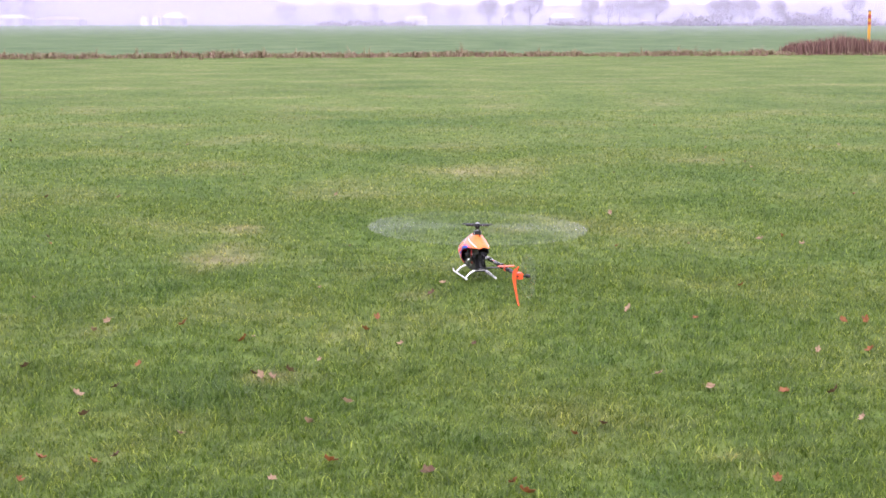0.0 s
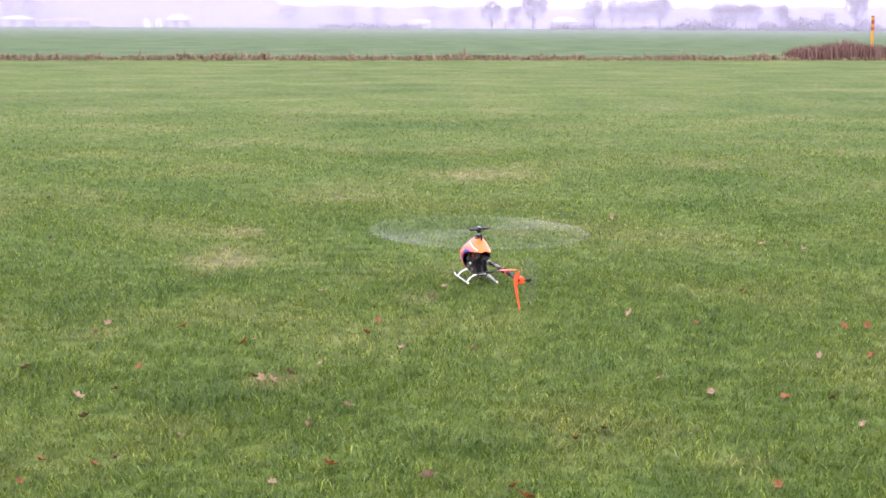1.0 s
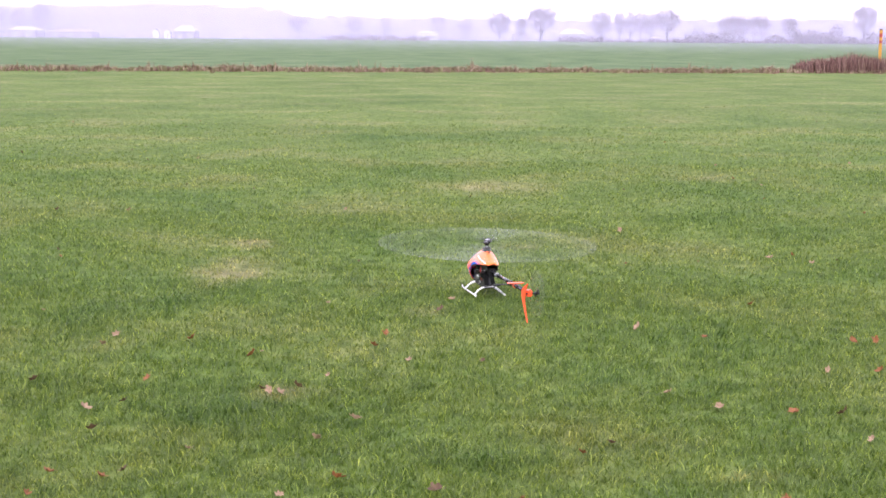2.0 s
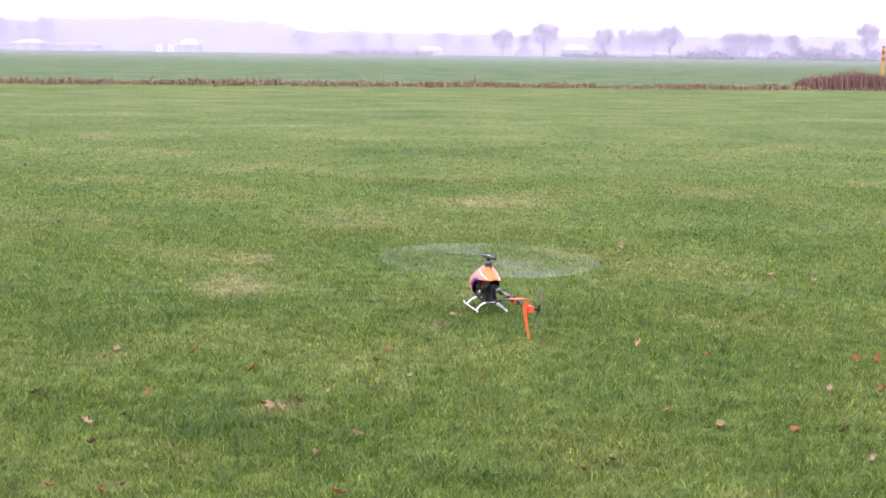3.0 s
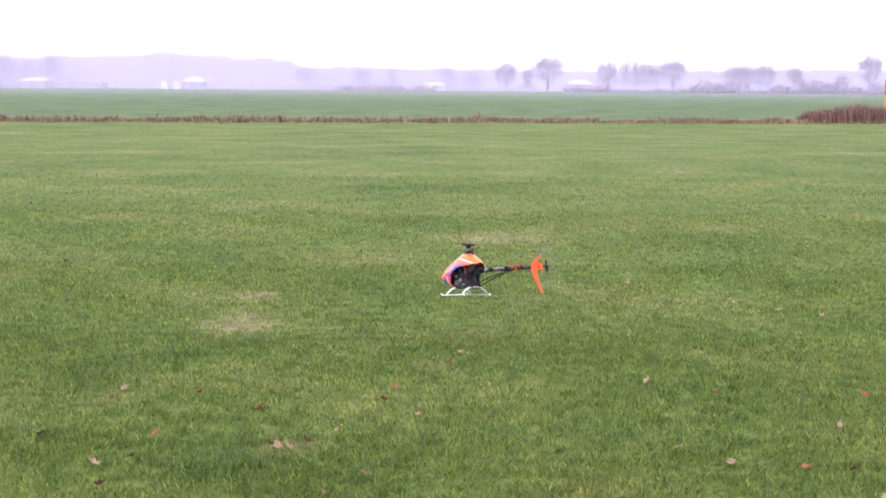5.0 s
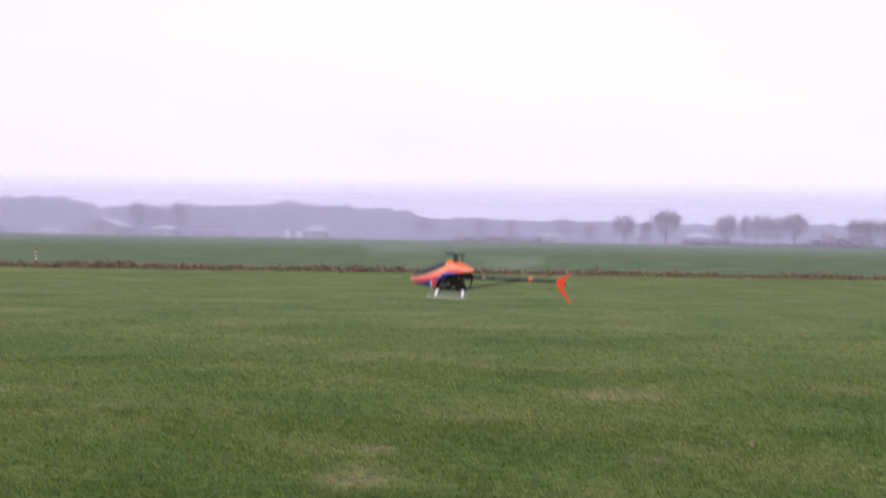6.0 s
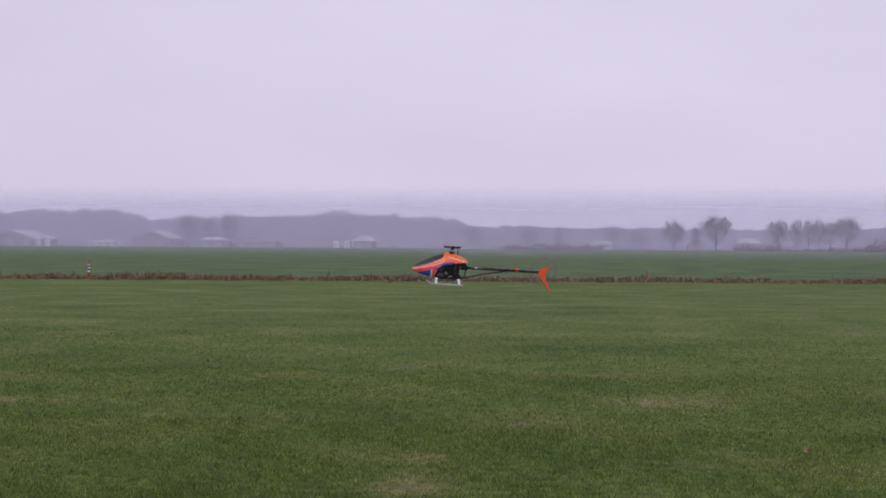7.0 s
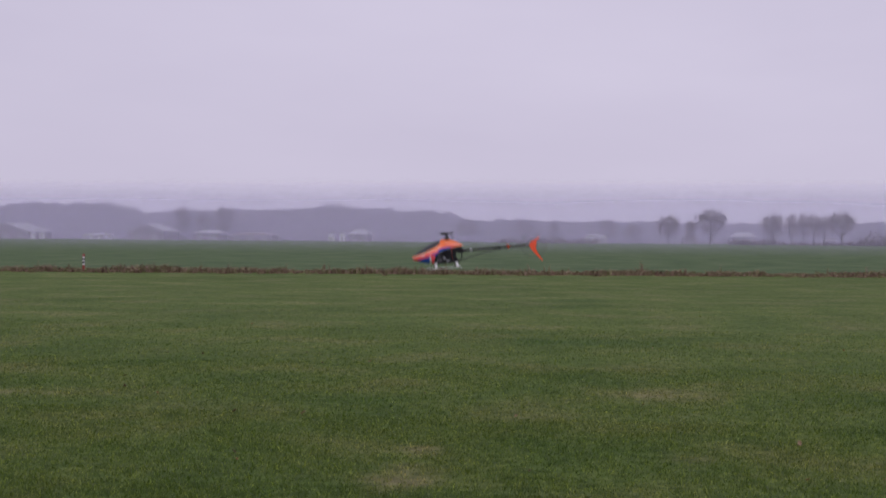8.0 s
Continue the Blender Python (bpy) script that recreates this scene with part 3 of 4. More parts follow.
def bare_tree(seed, height, width, clear, tips):
    """A leafless tree grown from a short trunk towards tips spread through a rounded crown, with sprays of fine twigs."""
    r = np.random.default_rng(seed)
    tv, tf, cv, cf = [], [], [], []
    mid = np.array([0, 0, height * (0.5 + clear * 0.5)])
    ax = np.array([width / 2, width / 2, height * (0.5 - clear * 0.5)])
    d = r.normal(size=(tips, 3))
    d[:, 2] = np.abs(d[:, 2]) * np.where(r.random(tips) < 0.72, 1, -1)
    d /= np.linalg.norm(d, axis=1)[:, None]
    bumps = 0.90 + 0.10 * np.sin(4 * np.arctan2(d[:, 1], d[:, 0]) + seed + 3 * d[:, 2])
    goal = mid + d * ax * (bumps * r.uniform(0.05, 1.0, tips) ** 0.42)[:, None] * 0.95
    fork = np.array([r.uniform(-0.15, 0.15), r.uniform(-0.15, 0.15), height * (clear + 0.05)])
    nodes, parent = [np.array([0, 0, -0.3])], [-1]
    for k in range(1, 9):
        f = k / 8
        nodes.append(fork * f + np.array([0, 0, -0.3]) * (1 - f) if k < 5 else fork + (mid + ax * np.array([0, 0, 0.1]) - fork) * (k - 4) / 4)
        parent.append(k - 1)
    first = 4
    for g in goal[np.argsort(np.linalg.norm(goal - fork, axis=1))]:
        P = np.array(nodes[first:])
        away = np.linalg.norm(g - P, axis=1) + 0.35 * np.linalg.norm(P - fork, axis=1) + 0.9 * np.clip(P[:, 2] - g[2] + 0.03 * height, 0, None)
        k = int(np.argmin(away)) + first
        p = nodes[k]
        steps = max(2, int(np.linalg.norm(g - p) / (0.07 * height)))
        side = r.normal(size=3) * 0.05 * np.linalg.norm(g - p)
        for i in range(1, steps + 1):
            f = i / steps
            nodes.append(p + (g - p) * f + side * math.sin(math.pi * f) + np.array([0, 0, -0.02 * height * math.sin(math.pi * f)]))
            parent.append(k if i == 1 else len(nodes) - 2)
    load = np.ones(len(nodes))
    children = np.zeros(len(nodes), int)
    for k in range(len(nodes) - 1, 0, -1):
        children[parent[k]] += 1
        load[parent[k]] += load[k]
    thick = height * np.clip(0.0012 * load ** 0.44, 0.0018, 0.026)
    for k in range(1, len(nodes)):
        a, c = Vector(nodes[parent[k]]), Vector(nodes[k])
        stout = thick[k] > 0.0042 * height
        limb(tv if stout else cv, tf if stout else cf, a, c, min(thick[parent[k]], thick[k] * 1.5), thick[k], 6 if stout else 3)
        if thick[k] < 0.0060 * height:
            out = (nodes[k] - mid) / ax
            for _ in range(11 if children[k] == 0 else 5):
                way = Vector(out * 0.7 + r.normal(size=3) * 0.6 + np.array([0, 0, 0.25])).normalized()
                limb(cv, cf, c, c + way * height * r.uniform(0.035, 0.10), height * 0.0019, height * 0.0011, 3)
    root = empty("bare_tree")
    part("trunk", raw("trunk", tv, tf, BARK), None, root, "stout grey-brown trunk and limbs")
    part("crown", raw("crown", cv, cf, TWIGS), None, root, "fine leafless twigs")
    return root


def shrub_mesh(seed, w, d, h, n, size, mat):
    """A thicket: many small ragged clumps heaped in an uneven mound."""
    r = np.random.default_rng(seed)
    u, t, k = r.random(n), r.uniform(0, 2 * math.pi, n), r.random(n) ** 0.5
    x, y = np.cos(t) * k * w / 2, np.sin(t) * k * d / 2
    z = h * np.sqrt(np.clip(1 - k ** 2.5, 0, 1)) * (0.25 + 0.75 * u) * (0.9 + 0.1 * np.sin(x * 0.8 + seed))
    s = size * r.uniform(0.5, 1.3, n)
    c = np.stack([x, y, z], 1)
    q = r.normal(size=(n, 3, 3)) * s[:, None, None]
    v = (c[:, None, :] + q).reshape(-1, 3)
    return raw("thicket", v, np.arange(n * 3).reshape(n, 3), mat)


FIELD_END = 445.0
# x, height, width, seed of its shape
TREES = [(15.4, 10.7, 9.6, 1), (29.6, 12.9, 12.2, 2), (23.0, 8.8, 5.0, 3), (50.2, 11.2, 10.0, 1), (56.5, 11.3, 5.2, 3), (60.6, 11.5, 5.8, 4),
         (63.4, 11.5, 5.4, 3), (67.1, 10.8, 6.2, 4), (73.2, 12.4, 10.4, 2), (91.9, 10.4, 6.0, 4), (95.6, 10.6, 5.6, 3), (99.1, 10.8, 6.4, 4), (102.0, 10.6, 5.2, 3),
         (105.0, 10.6, 6.4, 4), (114.7, 9.8, 6.4, 5), (139.0, 14.3, 9.6, 2)]
HAZY = [(-53.2, 8.2, 9.0, 5), (-34.1, 7.9, 7.8, 1), (-23.5, 8.2, 4.6, 3), (-5.0, 8.8, 7.6, 5), (3.7, 7.2, 7.2, 1), (-157.3, 12.9, 7.0, 2), (-141.0, 12.9, 8.0, 1), (-149.0, 11.0, 6.0, 4)]
SHAPES = {1: (0.16, 330), 2: (0.20, 360), 3: (0.14, 260), 4: (0.12, 260), 5: (0.24, 280)}


def build_trees():
    made = {}
    for rows, depth, label in ((TREES, 0.0, "leafless broad-crowned tree at the far field edge in mist"), (HAZY, 82.0, "leafless tree fading into the winter mist")):
        for i, (x, h, w, s) in enumerate(rows):
            k = 1 + depth / FIELD_END
            m = pose(x * k, FIELD_END + depth + (i % 3) * 2.0, 0, 0, 0, (i * 77) % 360) @ Matrix.Diagonal((w * k / 10, w * k / 10, h * k / 10, 1))
            if s not in made:
                made[s] = bare_tree(s * 31, 10, 10, SHAPES[s][0], SHAPES[s][1])
                ob = made[s]
                ob.matrix_world = m
            else:
                ob = copy_thing(made[s], Matrix.Identity(4))
                ob.matrix_basis = m
            tagged(ob, label, "tree", "trees at the field edge")
    ev = empty("evergreen_tree", pose(-94.5, FIELD_END + 93, 0))
    bm = tube(bmesh.new(), [(0, 0, -0.2), (0.1, 0, 2.0), (0, 0, 4.5)], 0.2, 7, radii=[0.26, 0.2, 0.1])
    part("trunk", bm, BARK, ev)
    sm = shrub_mesh(3, 10.5, 5.0, 8.2, 5200, 0.30, DARKLEAF)
    part("crown", sm, None, ev, "dense dark crown")
    tagged(ev, "dark dense evergreen tree at the far field edge", "tree")


def build_woods():
    """The far woodland: its skyline height by x, filled with twiggy crowns."""
    sky = [(-420, 14.5), (-286, 15.4), (-254, 16.5), (-232, 16.3), (-222, 13.5), (-213, 12.3), (-205, 11.8), (-196, 13.7), (-189, 12.7), (-175, 14.4), (-168, 13.2), (-158, 14.0), (-147, 13.5),
           (-140, 14.1), (-127, 16.1), (-119, 15.3), (-111, 13.6), (-101, 14.2), (-86, 13.4), (-76, 12.9), (-71, 10.6), (-64, 9.1), (-39, 9.9), (-27, 9.1), (-7, 9.4), (12, 9.0), (50, 8.7), (80, 8.3), (100, 9.4), (190, 10.0), (330, 11)]
    r = np.random.default_rng(11)
    V, n_crowns = [], 480
    for i in range(n_crowns):
        x = -420 + 750 * (i + r.random()) / n_crowns
        h = 1.04 * at(x, sky) * r.uniform(0.84, 1.0) ** 0.8
        y = 560 + r.uniform(-12, 12)
        wid = h * r.uniform(0.40, 0.90)
        n = 950
        t, u = r.uniform(0, 2 * math.pi, n), r.random(n)
        zz = h * (0.05 + 0.95 * u ** 0.8)
        prof = np.sqrt(np.clip(1 - (np.clip(zz / h - 0.55, -0.5, 0.45) / 0.46) ** 2, 0.05, 1))
        k = r.random(n) ** 0.5 * prof * wid / 2 * 1.4
        c = np.stack([x + np.cos(t) * k, y + np.sin(t) * k * 0.6, zz], 1)
        q = r.normal(size=(n, 3, 3)) * (0.24 + 0.75 * (1 - u))[:, None, None]
        V.append((c[:, None, :] + q).reshape(-1, 3))
    v = np.concatenate(V)
    me = raw("far_woods", v, np.arange(len(v)).reshape(-1, 3), WOOD_MASS)
    tagged(new("far_woods", me), "bare winter woodland along the horizon in mist", "woods", kind="stuff")
    # scrub along the field's far edge
    V = []
    for x0, x1, h, n in ((76, 96, 2.6, 900), (-44, -8, 2.0, 900), (36, 52, 2.2, 600), (108, 150, 3.6, 2200), (80, 90, 3.2, 500), (46, 175, 0.9, 2200), (116, 134, 7.0, 1500), (82, 100, 6.0, 500)):
        x = r.uniform(x0, x1, n)
        top = h * (0.6 + 0.4 * np.sin(x * 0.55 + h) * np.sin(x * 0.23)) + 0.3
        c = np.stack([x, FIELD_END + 6 + r.uniform(-1, 5, n), top * r.random(n) ** 0.8], 1)
        V.append((c[:, None, :] + r.normal(size=(n, 3, 3)) * 0.32).reshape(-1, 3))
    v = np.concatenate(V)
    me = raw("hedge_scrub", v, np.arange(len(v)).reshape(-1, 3), WOOD_MASS)
    tagged(new("hedge_scrub", me), "low leafless scrub and hedge at the far field edge", "hedge", kind="stuff")


# ---------------------------------------------------------------- far buildings
def farm_building(name, x0, x1, y, eave, ridge, depth, wall_mat, roof_mat, label, gable=True, doors=2):
    k = y / (FIELD_END + 9)
    x0, x1, eave, ridge, depth = x0 * k, x1 * k, eave * k, ridge * k, depth * k
    w = x1 - x0
    root = empty(name, pose((x0 + x1) / 2, y, 0))
    a, d = w / 2, depth / 2
    bm = box(bmesh.new(), -a, a, -d, d, -0.1, eave)
    part("wall", bm, wall_mat, root)
    bm = bmesh.new()
    o = 0.4
    if gable:   # ridge runs away from the viewer, gable in front
        prof = [(-a - o, eave - 0.15), (0, ridge), (a + o, eave - 0.15), (a + o, eave + 0.05), (0, ridge + 0.22), (-a - o, eave + 0.05)]
        plate(bm, prof, -d - o, d + o)
        gm = plate(bmesh.new(), [(-a, eave + 0.002), (a, eave + 0.002), (0, ridge - 0.02)], -d, d)
        part("gable", gm, wall_mat, root)
    else:
        vs = [bm.verts.new(p) for p in ((-a - o, -d - o, eave), (a + o, -d - o, eave), (a + o, d + o, eave), (-a - o, d + o, eave), (-a * 0.55, 0, ridge), (a * 0.55, 0, ridge))]
        for f in ((0, 1, 5, 4), (1, 2, 5), (2, 3, 4, 5), (3, 0, 4), (3, 2, 1, 0)):
            bm.faces.new([vs[i] for i in f])
    part("roof", bm, roof_mat, root)
    for k in range(doors):
        cx = -a + w * (k + 0.5) / doors
        dr = box(bmesh.new(), cx - min(1.3, w * 0.12), cx + min(1.3, w * 0.12), -d - 0.06, -d - 0.003, 0, min(eave * 0.8, 2.4))
        part("door", dr, DOORGREY, root)
    return tagged(root, label, "building", "farm buildings")


def build_buildings():
    B, L = "farm building with a pitched roof beyond the field", "low farm building with a pale roof in mist"
    y = FIELD_END + 78
    farm_building("barn", -232, -214, y, 2.6, 5.6, 20, BRICKWALL, PALEROOF, B, True, 3)
    farm_building("barn", -177, -163.5, y, 3.0, 5.6, 16, BRICKWALL, PALEROOF, B, True, 2)
    farm_building("shed", -196, -187, y, 1.6, 2.3, 6, PALEWALL, PALEROOF, L, False, 3)
    farm_building("barn", -153.5, -144, y, 2.4, 3.7, 10, BRICKWALL, PALEROOF, L, False, 2)
    farm_building("house", -96.5, -89.5, y, 2.4, 4.4, 8, BRICKWALL, PALEROOF, "small house with a pale hipped roof in mist", False, 2)
    farm_building("shed", -104.5, -102.5, y, 2.0, 3.0, 2.5, PALEWALL, PALEROOF, "small white shed beyond the field", True, 1)
    farm_building("shed", -100.4, -98.4, y, 2.0, 3.0, 2.5, PALEWALL, PALEROOF, "small white shed beyond the field", True, 1)
    farm_building("barn", 37, 45.2, y + 4, 2.4, 4.1, 9, BRICKWALL, PALEROOF, L, False, 2)
    farm_building("shed", -12.8, -5.6, y, 2.4, 3.1, 6, PALEWALL, PALEROOF, "long low white building beyond the field", False, 3)
    farm_building("shed", 68, 72, y, 1.3, 1.8, 3, BRICKWALL, DARKROOF, "small white outbuilding among the far trees", False, 1)
    farm_building("barn", -140, -124.6, y, 1.9, 3.0, 9, BRICKWALL, DARKROOF, "long low brown barn at the wood's edge in mist", False, 3)
    farm_building("shed", -217.6, -216.2, y - 12, 1.7, 2.3, 1.6, PALEWALL, PALEROOF, "small white shed beside a barn", True, 1)
    farm_building("shed", -214.2, -212.6, y - 12, 2.0, 2.7, 1.6, PALEWALL, PALEROOF, "small white shed beside a barn", True, 1)
    farm_building("barn", 20.5, 25.5, y + 6, 2.2, 3.8, 9, BRICKWALL, PALEROOF, L, True, 1)


def build_haze_sheets():
    # flat upright sheets; their pale lavender tint stands in for distance haze
    haze_tone = (0.75, 0.71, 0.98)
    near = haze_sheet_material("near_haze_tint", 0.145, haze_tone, 0.0)
    mid = haze_sheet_material("middle_haze_tint", 0.28, haze_tone, -0.6)
    far = haze_sheet_material("far_haze_tint", 0.34, haze_tone, -0.6)
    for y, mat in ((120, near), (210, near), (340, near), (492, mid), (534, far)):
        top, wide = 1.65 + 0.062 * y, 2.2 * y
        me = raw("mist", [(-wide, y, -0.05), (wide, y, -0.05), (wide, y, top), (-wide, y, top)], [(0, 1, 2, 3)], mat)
        tagged(new("backdrop_haze_sheet", me), "flat tinted sheet standing in for winter mist haze over the far field", "mist", kind="structure")


build_trees()
build_woods()
build_buildings()
build_haze_sheets()


# ---------------------------------------------------------------- the model helicopter
def canopy_mesh():
    """The painted shell: nose to the left of its origin (-x), open underneath behind the front strut."""
    top = [(-0.342, 0.128), (-0.335, 0.137), (-0.31, 0.158), (-0.26, 0.190), (-0.20, 0.221), (-0.14, 0.246), (-0.09, 0.263), (-0.06, 0.272), (-0.035, 0.278), (0.0, 0.279), (0.05, 0.264), (0.10, 0.240), (0.135, 0.220), (0.145, 0.210)]
    low = [(-0.342, 0.118), (-0.335, 0.108), (-0.31, 0.094), (-0.26, 0.078), (-0.20, 0.064), (-0.15, 0.056), (0.0, 0.05), (0.145, 0.05)]
    wid = [(-0.342, 0.004), (-0.335, 0.013), (-0.31, 0.027), (-0.26, 0.045), (-0.20, 0.060), (-0.14, 0.068), (-0.06, 0.072), (0.03, 0.070), (0.10, 0.064), (0.145, 0.056)]
    cut = [(-0.150, 0.0), (-0.147, 0.055), (-0.138, 0.095), (-0.12, 0.132), (-0.09, 0.158), (-0.05, 0.175), (0.0, 0.187), (0.06, 0.196), (0.145, 0.203)]
    win = [(-0.345, 0.130), (-0.30, 0.140), (-0.24, 0.157), (-0.17, 0.184), (-0.11, 0.212), (-0.08, 0.234), (-0.062, 0.275)]
    nx, na = 190, 80
    xs = [-0.342 + 0.487 * (i / (nx - 1)) ** 1.15 for i in range(nx)]
    verts, faces, idx = [], [], []
    for x in xs:
        zt, zb, w = at(x, top), at(x, low), at(x, wid)
        zc, hh = zb + (zt - zb) * 0.48, None
        zcut = at(x, cut) if x > -0.150 else -1
        lo_a = -math.pi / 2
        if zcut > zb:
            s = (zcut - zc) / ((zt - zc) if zcut > zc else (zc - zb))
            lo_a = math.asin(max(-1, min(0.98, s)))
        for k in range(2 * na + 1):
            u = k / na - 1          # -1 one side's lower edge, 0 the top, 1 the other's
            a = lo_a + (math.pi / 2 - lo_a) * (1 - abs(u))
            z = zc + math.sin(a) * ((zt - zc) if a > 0 else (zc - zb))
            y = w * max(0.0, math.cos(a)) ** ((1.5 if x < -0.08 else max(1.1, 1.5 - (x + 0.08) * 4)) if a > 0 else 0.75) * (-1 if u < 0 else 1)
            # shoulder tuck towards the top behind the window
            verts.append((x, y, z))
    row = 2 * na + 1
    for i in range(nx - 1):
        for k in range(2 * na):
            faces.append((i * row + k, i * row + k + 1, (i + 1) * row + k + 1, (i + 1) * row + k))
            q = [verts[j] for j in faces[-1]]
            x, z = sum(p[0] for p in q) / 4, sum(p[2] for p in q) / 4
            s = z - at(x, win)
            d = z - (at(x, cut) if x > -0.148 else -9)
            if x < -0.066 and s > 0.002:
                c = 5
            elif x < -0.066 and s > 0.0:
                c = 4
            elif x < -0.066 and s > -0.013 - 0.11 * max(0, x + 0.26):
                c = 0
            elif x < -0.066 and s > -0.017 - 0.11 * max(0, x + 0.26):
                c = 4
            elif x < -0.10 and s > -0.052 - 0.07 * (x + 0.22):
                c = 2
            elif x < -0.10 and x > -0.185 and z < 0.135 - 0.15 * (x + 0.185):
                c = 2 if x > -0.172 + 0.35 * (0.13 - z) * 0.3 else 4
            elif x < -0.10:
                c = 1
            elif x < 0.02 and d < 0.020 - 0.14 * max(0, x + 0.06):
                c = 1
            elif x < 0.06 and d < 0.033 - 0.2 * max(0, x + 0.05):
                c = 2
            elif -0.03 < x < 0.115 and abs(z - (0.243 - 0.24 * (x + 0.03))) < 0.0026:
                c = 4
            else:
                c = 0
            idx.append(c)
    return raw("canopy", verts, faces, [ORANGE, BLUE, PINK, RED, WHITE, TINT], idx, smooth=True)


def ring_pts(cx, cz, rx, rz, n=20, y=0.0):
    return [(cx + rx * math.cos(2 * math.pi * k / n), y, cz + rz * math.sin(2 * math.pi * k / n)) for k in range(n + 1)]


def build_helicopter():
    heli = empty("model_helicopter")
    tagged(heli, "orange, pink and blue radio-controlled model helicopter with white skids", "model helicopter")
    shell = part("canopy", canopy_mesh(), None, heli, "glossy orange shell with pink and blue stripes and a dark window")
    sol = shell.modifiers.new("thickness", "SOLIDIFY")
    sol.thickness, sol.offset = 0.002, -1
    # frame
    side = [(-0.150, 0.062), (-0.135, 0.115), (-0.10, 0.145), (-0.03, 0.172), (0.06, 0.190), (0.125, 0.200), (0.138, 0.170), (0.098, 0.158), (0.062, 0.135), (0.058, 0.105), (0.085, 0.082), (0.095, 0.062), (0.06, 0.052), (-0.08, 0.050)]
    for y in (-0.036, 0.034):
        part("side_plate", plate(bmesh.new(), side, y, y + 0.002), CARBON, heli, "black carbon side plate")
    part("rear_loop", tube(bmesh.new(), ring_pts(0.103, 0.120, 0.030, 0.052), 0.0055, 8), CARBON, heli)
    part("rear_cover", box(bmesh.new(), 0.030, 0.054, -0.033, 0.033, 0.056, 0.165, 0.006), CARBON, heli, "black rear cover")
    part("bottom_plate", box(bmesh.new(), -0.15, 0.09, -0.034, 0.034, 0.046, 0.052, 0.001), CARBON, heli)
    part("battery", box(bmesh.new(), -0.25, -0.06, -0.024, 0.024, 0.075, 0.118, 0.005), BLACK, heli)
    mo = part("motor", tube(bmesh.new(), [(-0.045, 0, 0.075), (-0.045, 0, 0.082), (-0.045, 0, 0.118), (-0.045, 0, 0.124)], 0.024, 20, radii=[0.018, 0.024, 0.024, 0.016]), GREYMETAL, heli, "machined motor", True)
    part("motor_ring", tube(bmesh.new(), [(-0.045, 0, 0.090), (-0.045, 0, 0.108)], 0.0248, 20), BLACK, mo)
    part("main_gear", tube(bmesh.new(), [(0.0, 0, 0.128), (0.0, 0, 0.140)], 0.056, 32), BLACK, heli)
    for x, y, z in ((-0.02, -0.046, 0.165), (0.045, -0.046, 0.125), (-0.02, 0.046, 0.165), (0.045, 0.046, 0.125)):
        part("servo", box(bmesh.new(), x - 0.016, x + 0.016, y - 0.010, y + 0.010, z - 0.013, z + 0.013, 0.002), BLACK, heli)
    for k, y in enumerate((-0.040, -0.043)):
        part("wire", tube(bmesh.new(), [(0.02, y, 0.19), (0.035, y - 0.006, 0.160), (0.025 + 0.01 * k, y - 0.004, 0.125), (0.04, y, 0.09)], 0.0025, 6), BROWNWIRE, heli, "dark red wire")
    part("speed_controller", box(bmesh.new(), -0.115, -0.065, -0.039, -0.037, 0.07, 0.10, 0.0005), DARKGREY, heli)
    part("gyro", box(bmesh.new(), -0.105, -0.080, -0.046, -0.038, 0.118, 0.138, 0.002), DARKGREY, heli, "small dark gyro box")
    part("motor_mount", tube(bmesh.new(), [(-0.045, -0.038, 0.10), (-0.045, -0.047, 0.10)], 0.015, 18, radii=[0.015, 0.011]), GREYMETAL, heli, "bright round motor mount")
    part("silver_plate", box(bmesh.new(), -0.022, 0.012, -0.0385, -0.0363, 0.068, 0.080, 0.0005), GREYMETAL, heli, "small silver plate")
    for x, z in ((-0.115, 0.075), (-0.02, 0.06), (0.03, 0.15), (-0.07, 0.14), (0.08, 0.16)):
        part("bolt", tube(bmesh.new(), [(x, -0.036, z), (x, -0.040, z)], 0.004, 8), GREYMETAL, heli)
    # landing gear
    for x, lean in ((-0.122, -0.012), (0.068, 0.006)):
        pts = []
        for k in range(17):
            u = k / 8 - 1
            pts.append((x + lean * abs(u), 0.096 * u, 0.004 + 0.050 * (1 - abs(u) ** 2.7)))
        bm = bmesh.new()
        half = 0.0125
        up = [[bm.verts.new((p[0] + s * half * (1.15 if abs(p[1]) < 0.05 else 0.9), p[1], p[2] + t)) for s, t in ((-1, 0.0), (-0.6, 0.005), (0.6, 0.005), (1, 0.0), (0.6, -0.003), (-0.6, -0.003))] for p in pts]
        for r0, r1 in zip(up, up[1:]):
            for k in range(6):
                bm.faces.new((r0[k], r0[(k + 1) % 6], r1[(k + 1) % 6], r1[k]))
        bm.faces.new(up[0])
        bm.faces.new(list(reversed(up[-1])))
        part("skid_strut", bm, SKIDWHITE, heli, "white arched skid strut", True)
    for s in (-1, 1):
        y = 0.096 * s
        sk = part("skid_pipe", tube(bmesh.new(), [(-0.200, y, 0.020), (-0.193, y, 0.010), (-0.18, y, 0.0055), (0.0, y, 0.0055), (0.098, y, 0.0055)], 0.0048, 10), PIPEGREY, heli, "pale skid tube", True)
        part("end_cap", tube(bmesh.new(), [(0.096, y, 0.0055), (0.104, y, 0.0055)], 0.0068, 10), WHITE, sk)
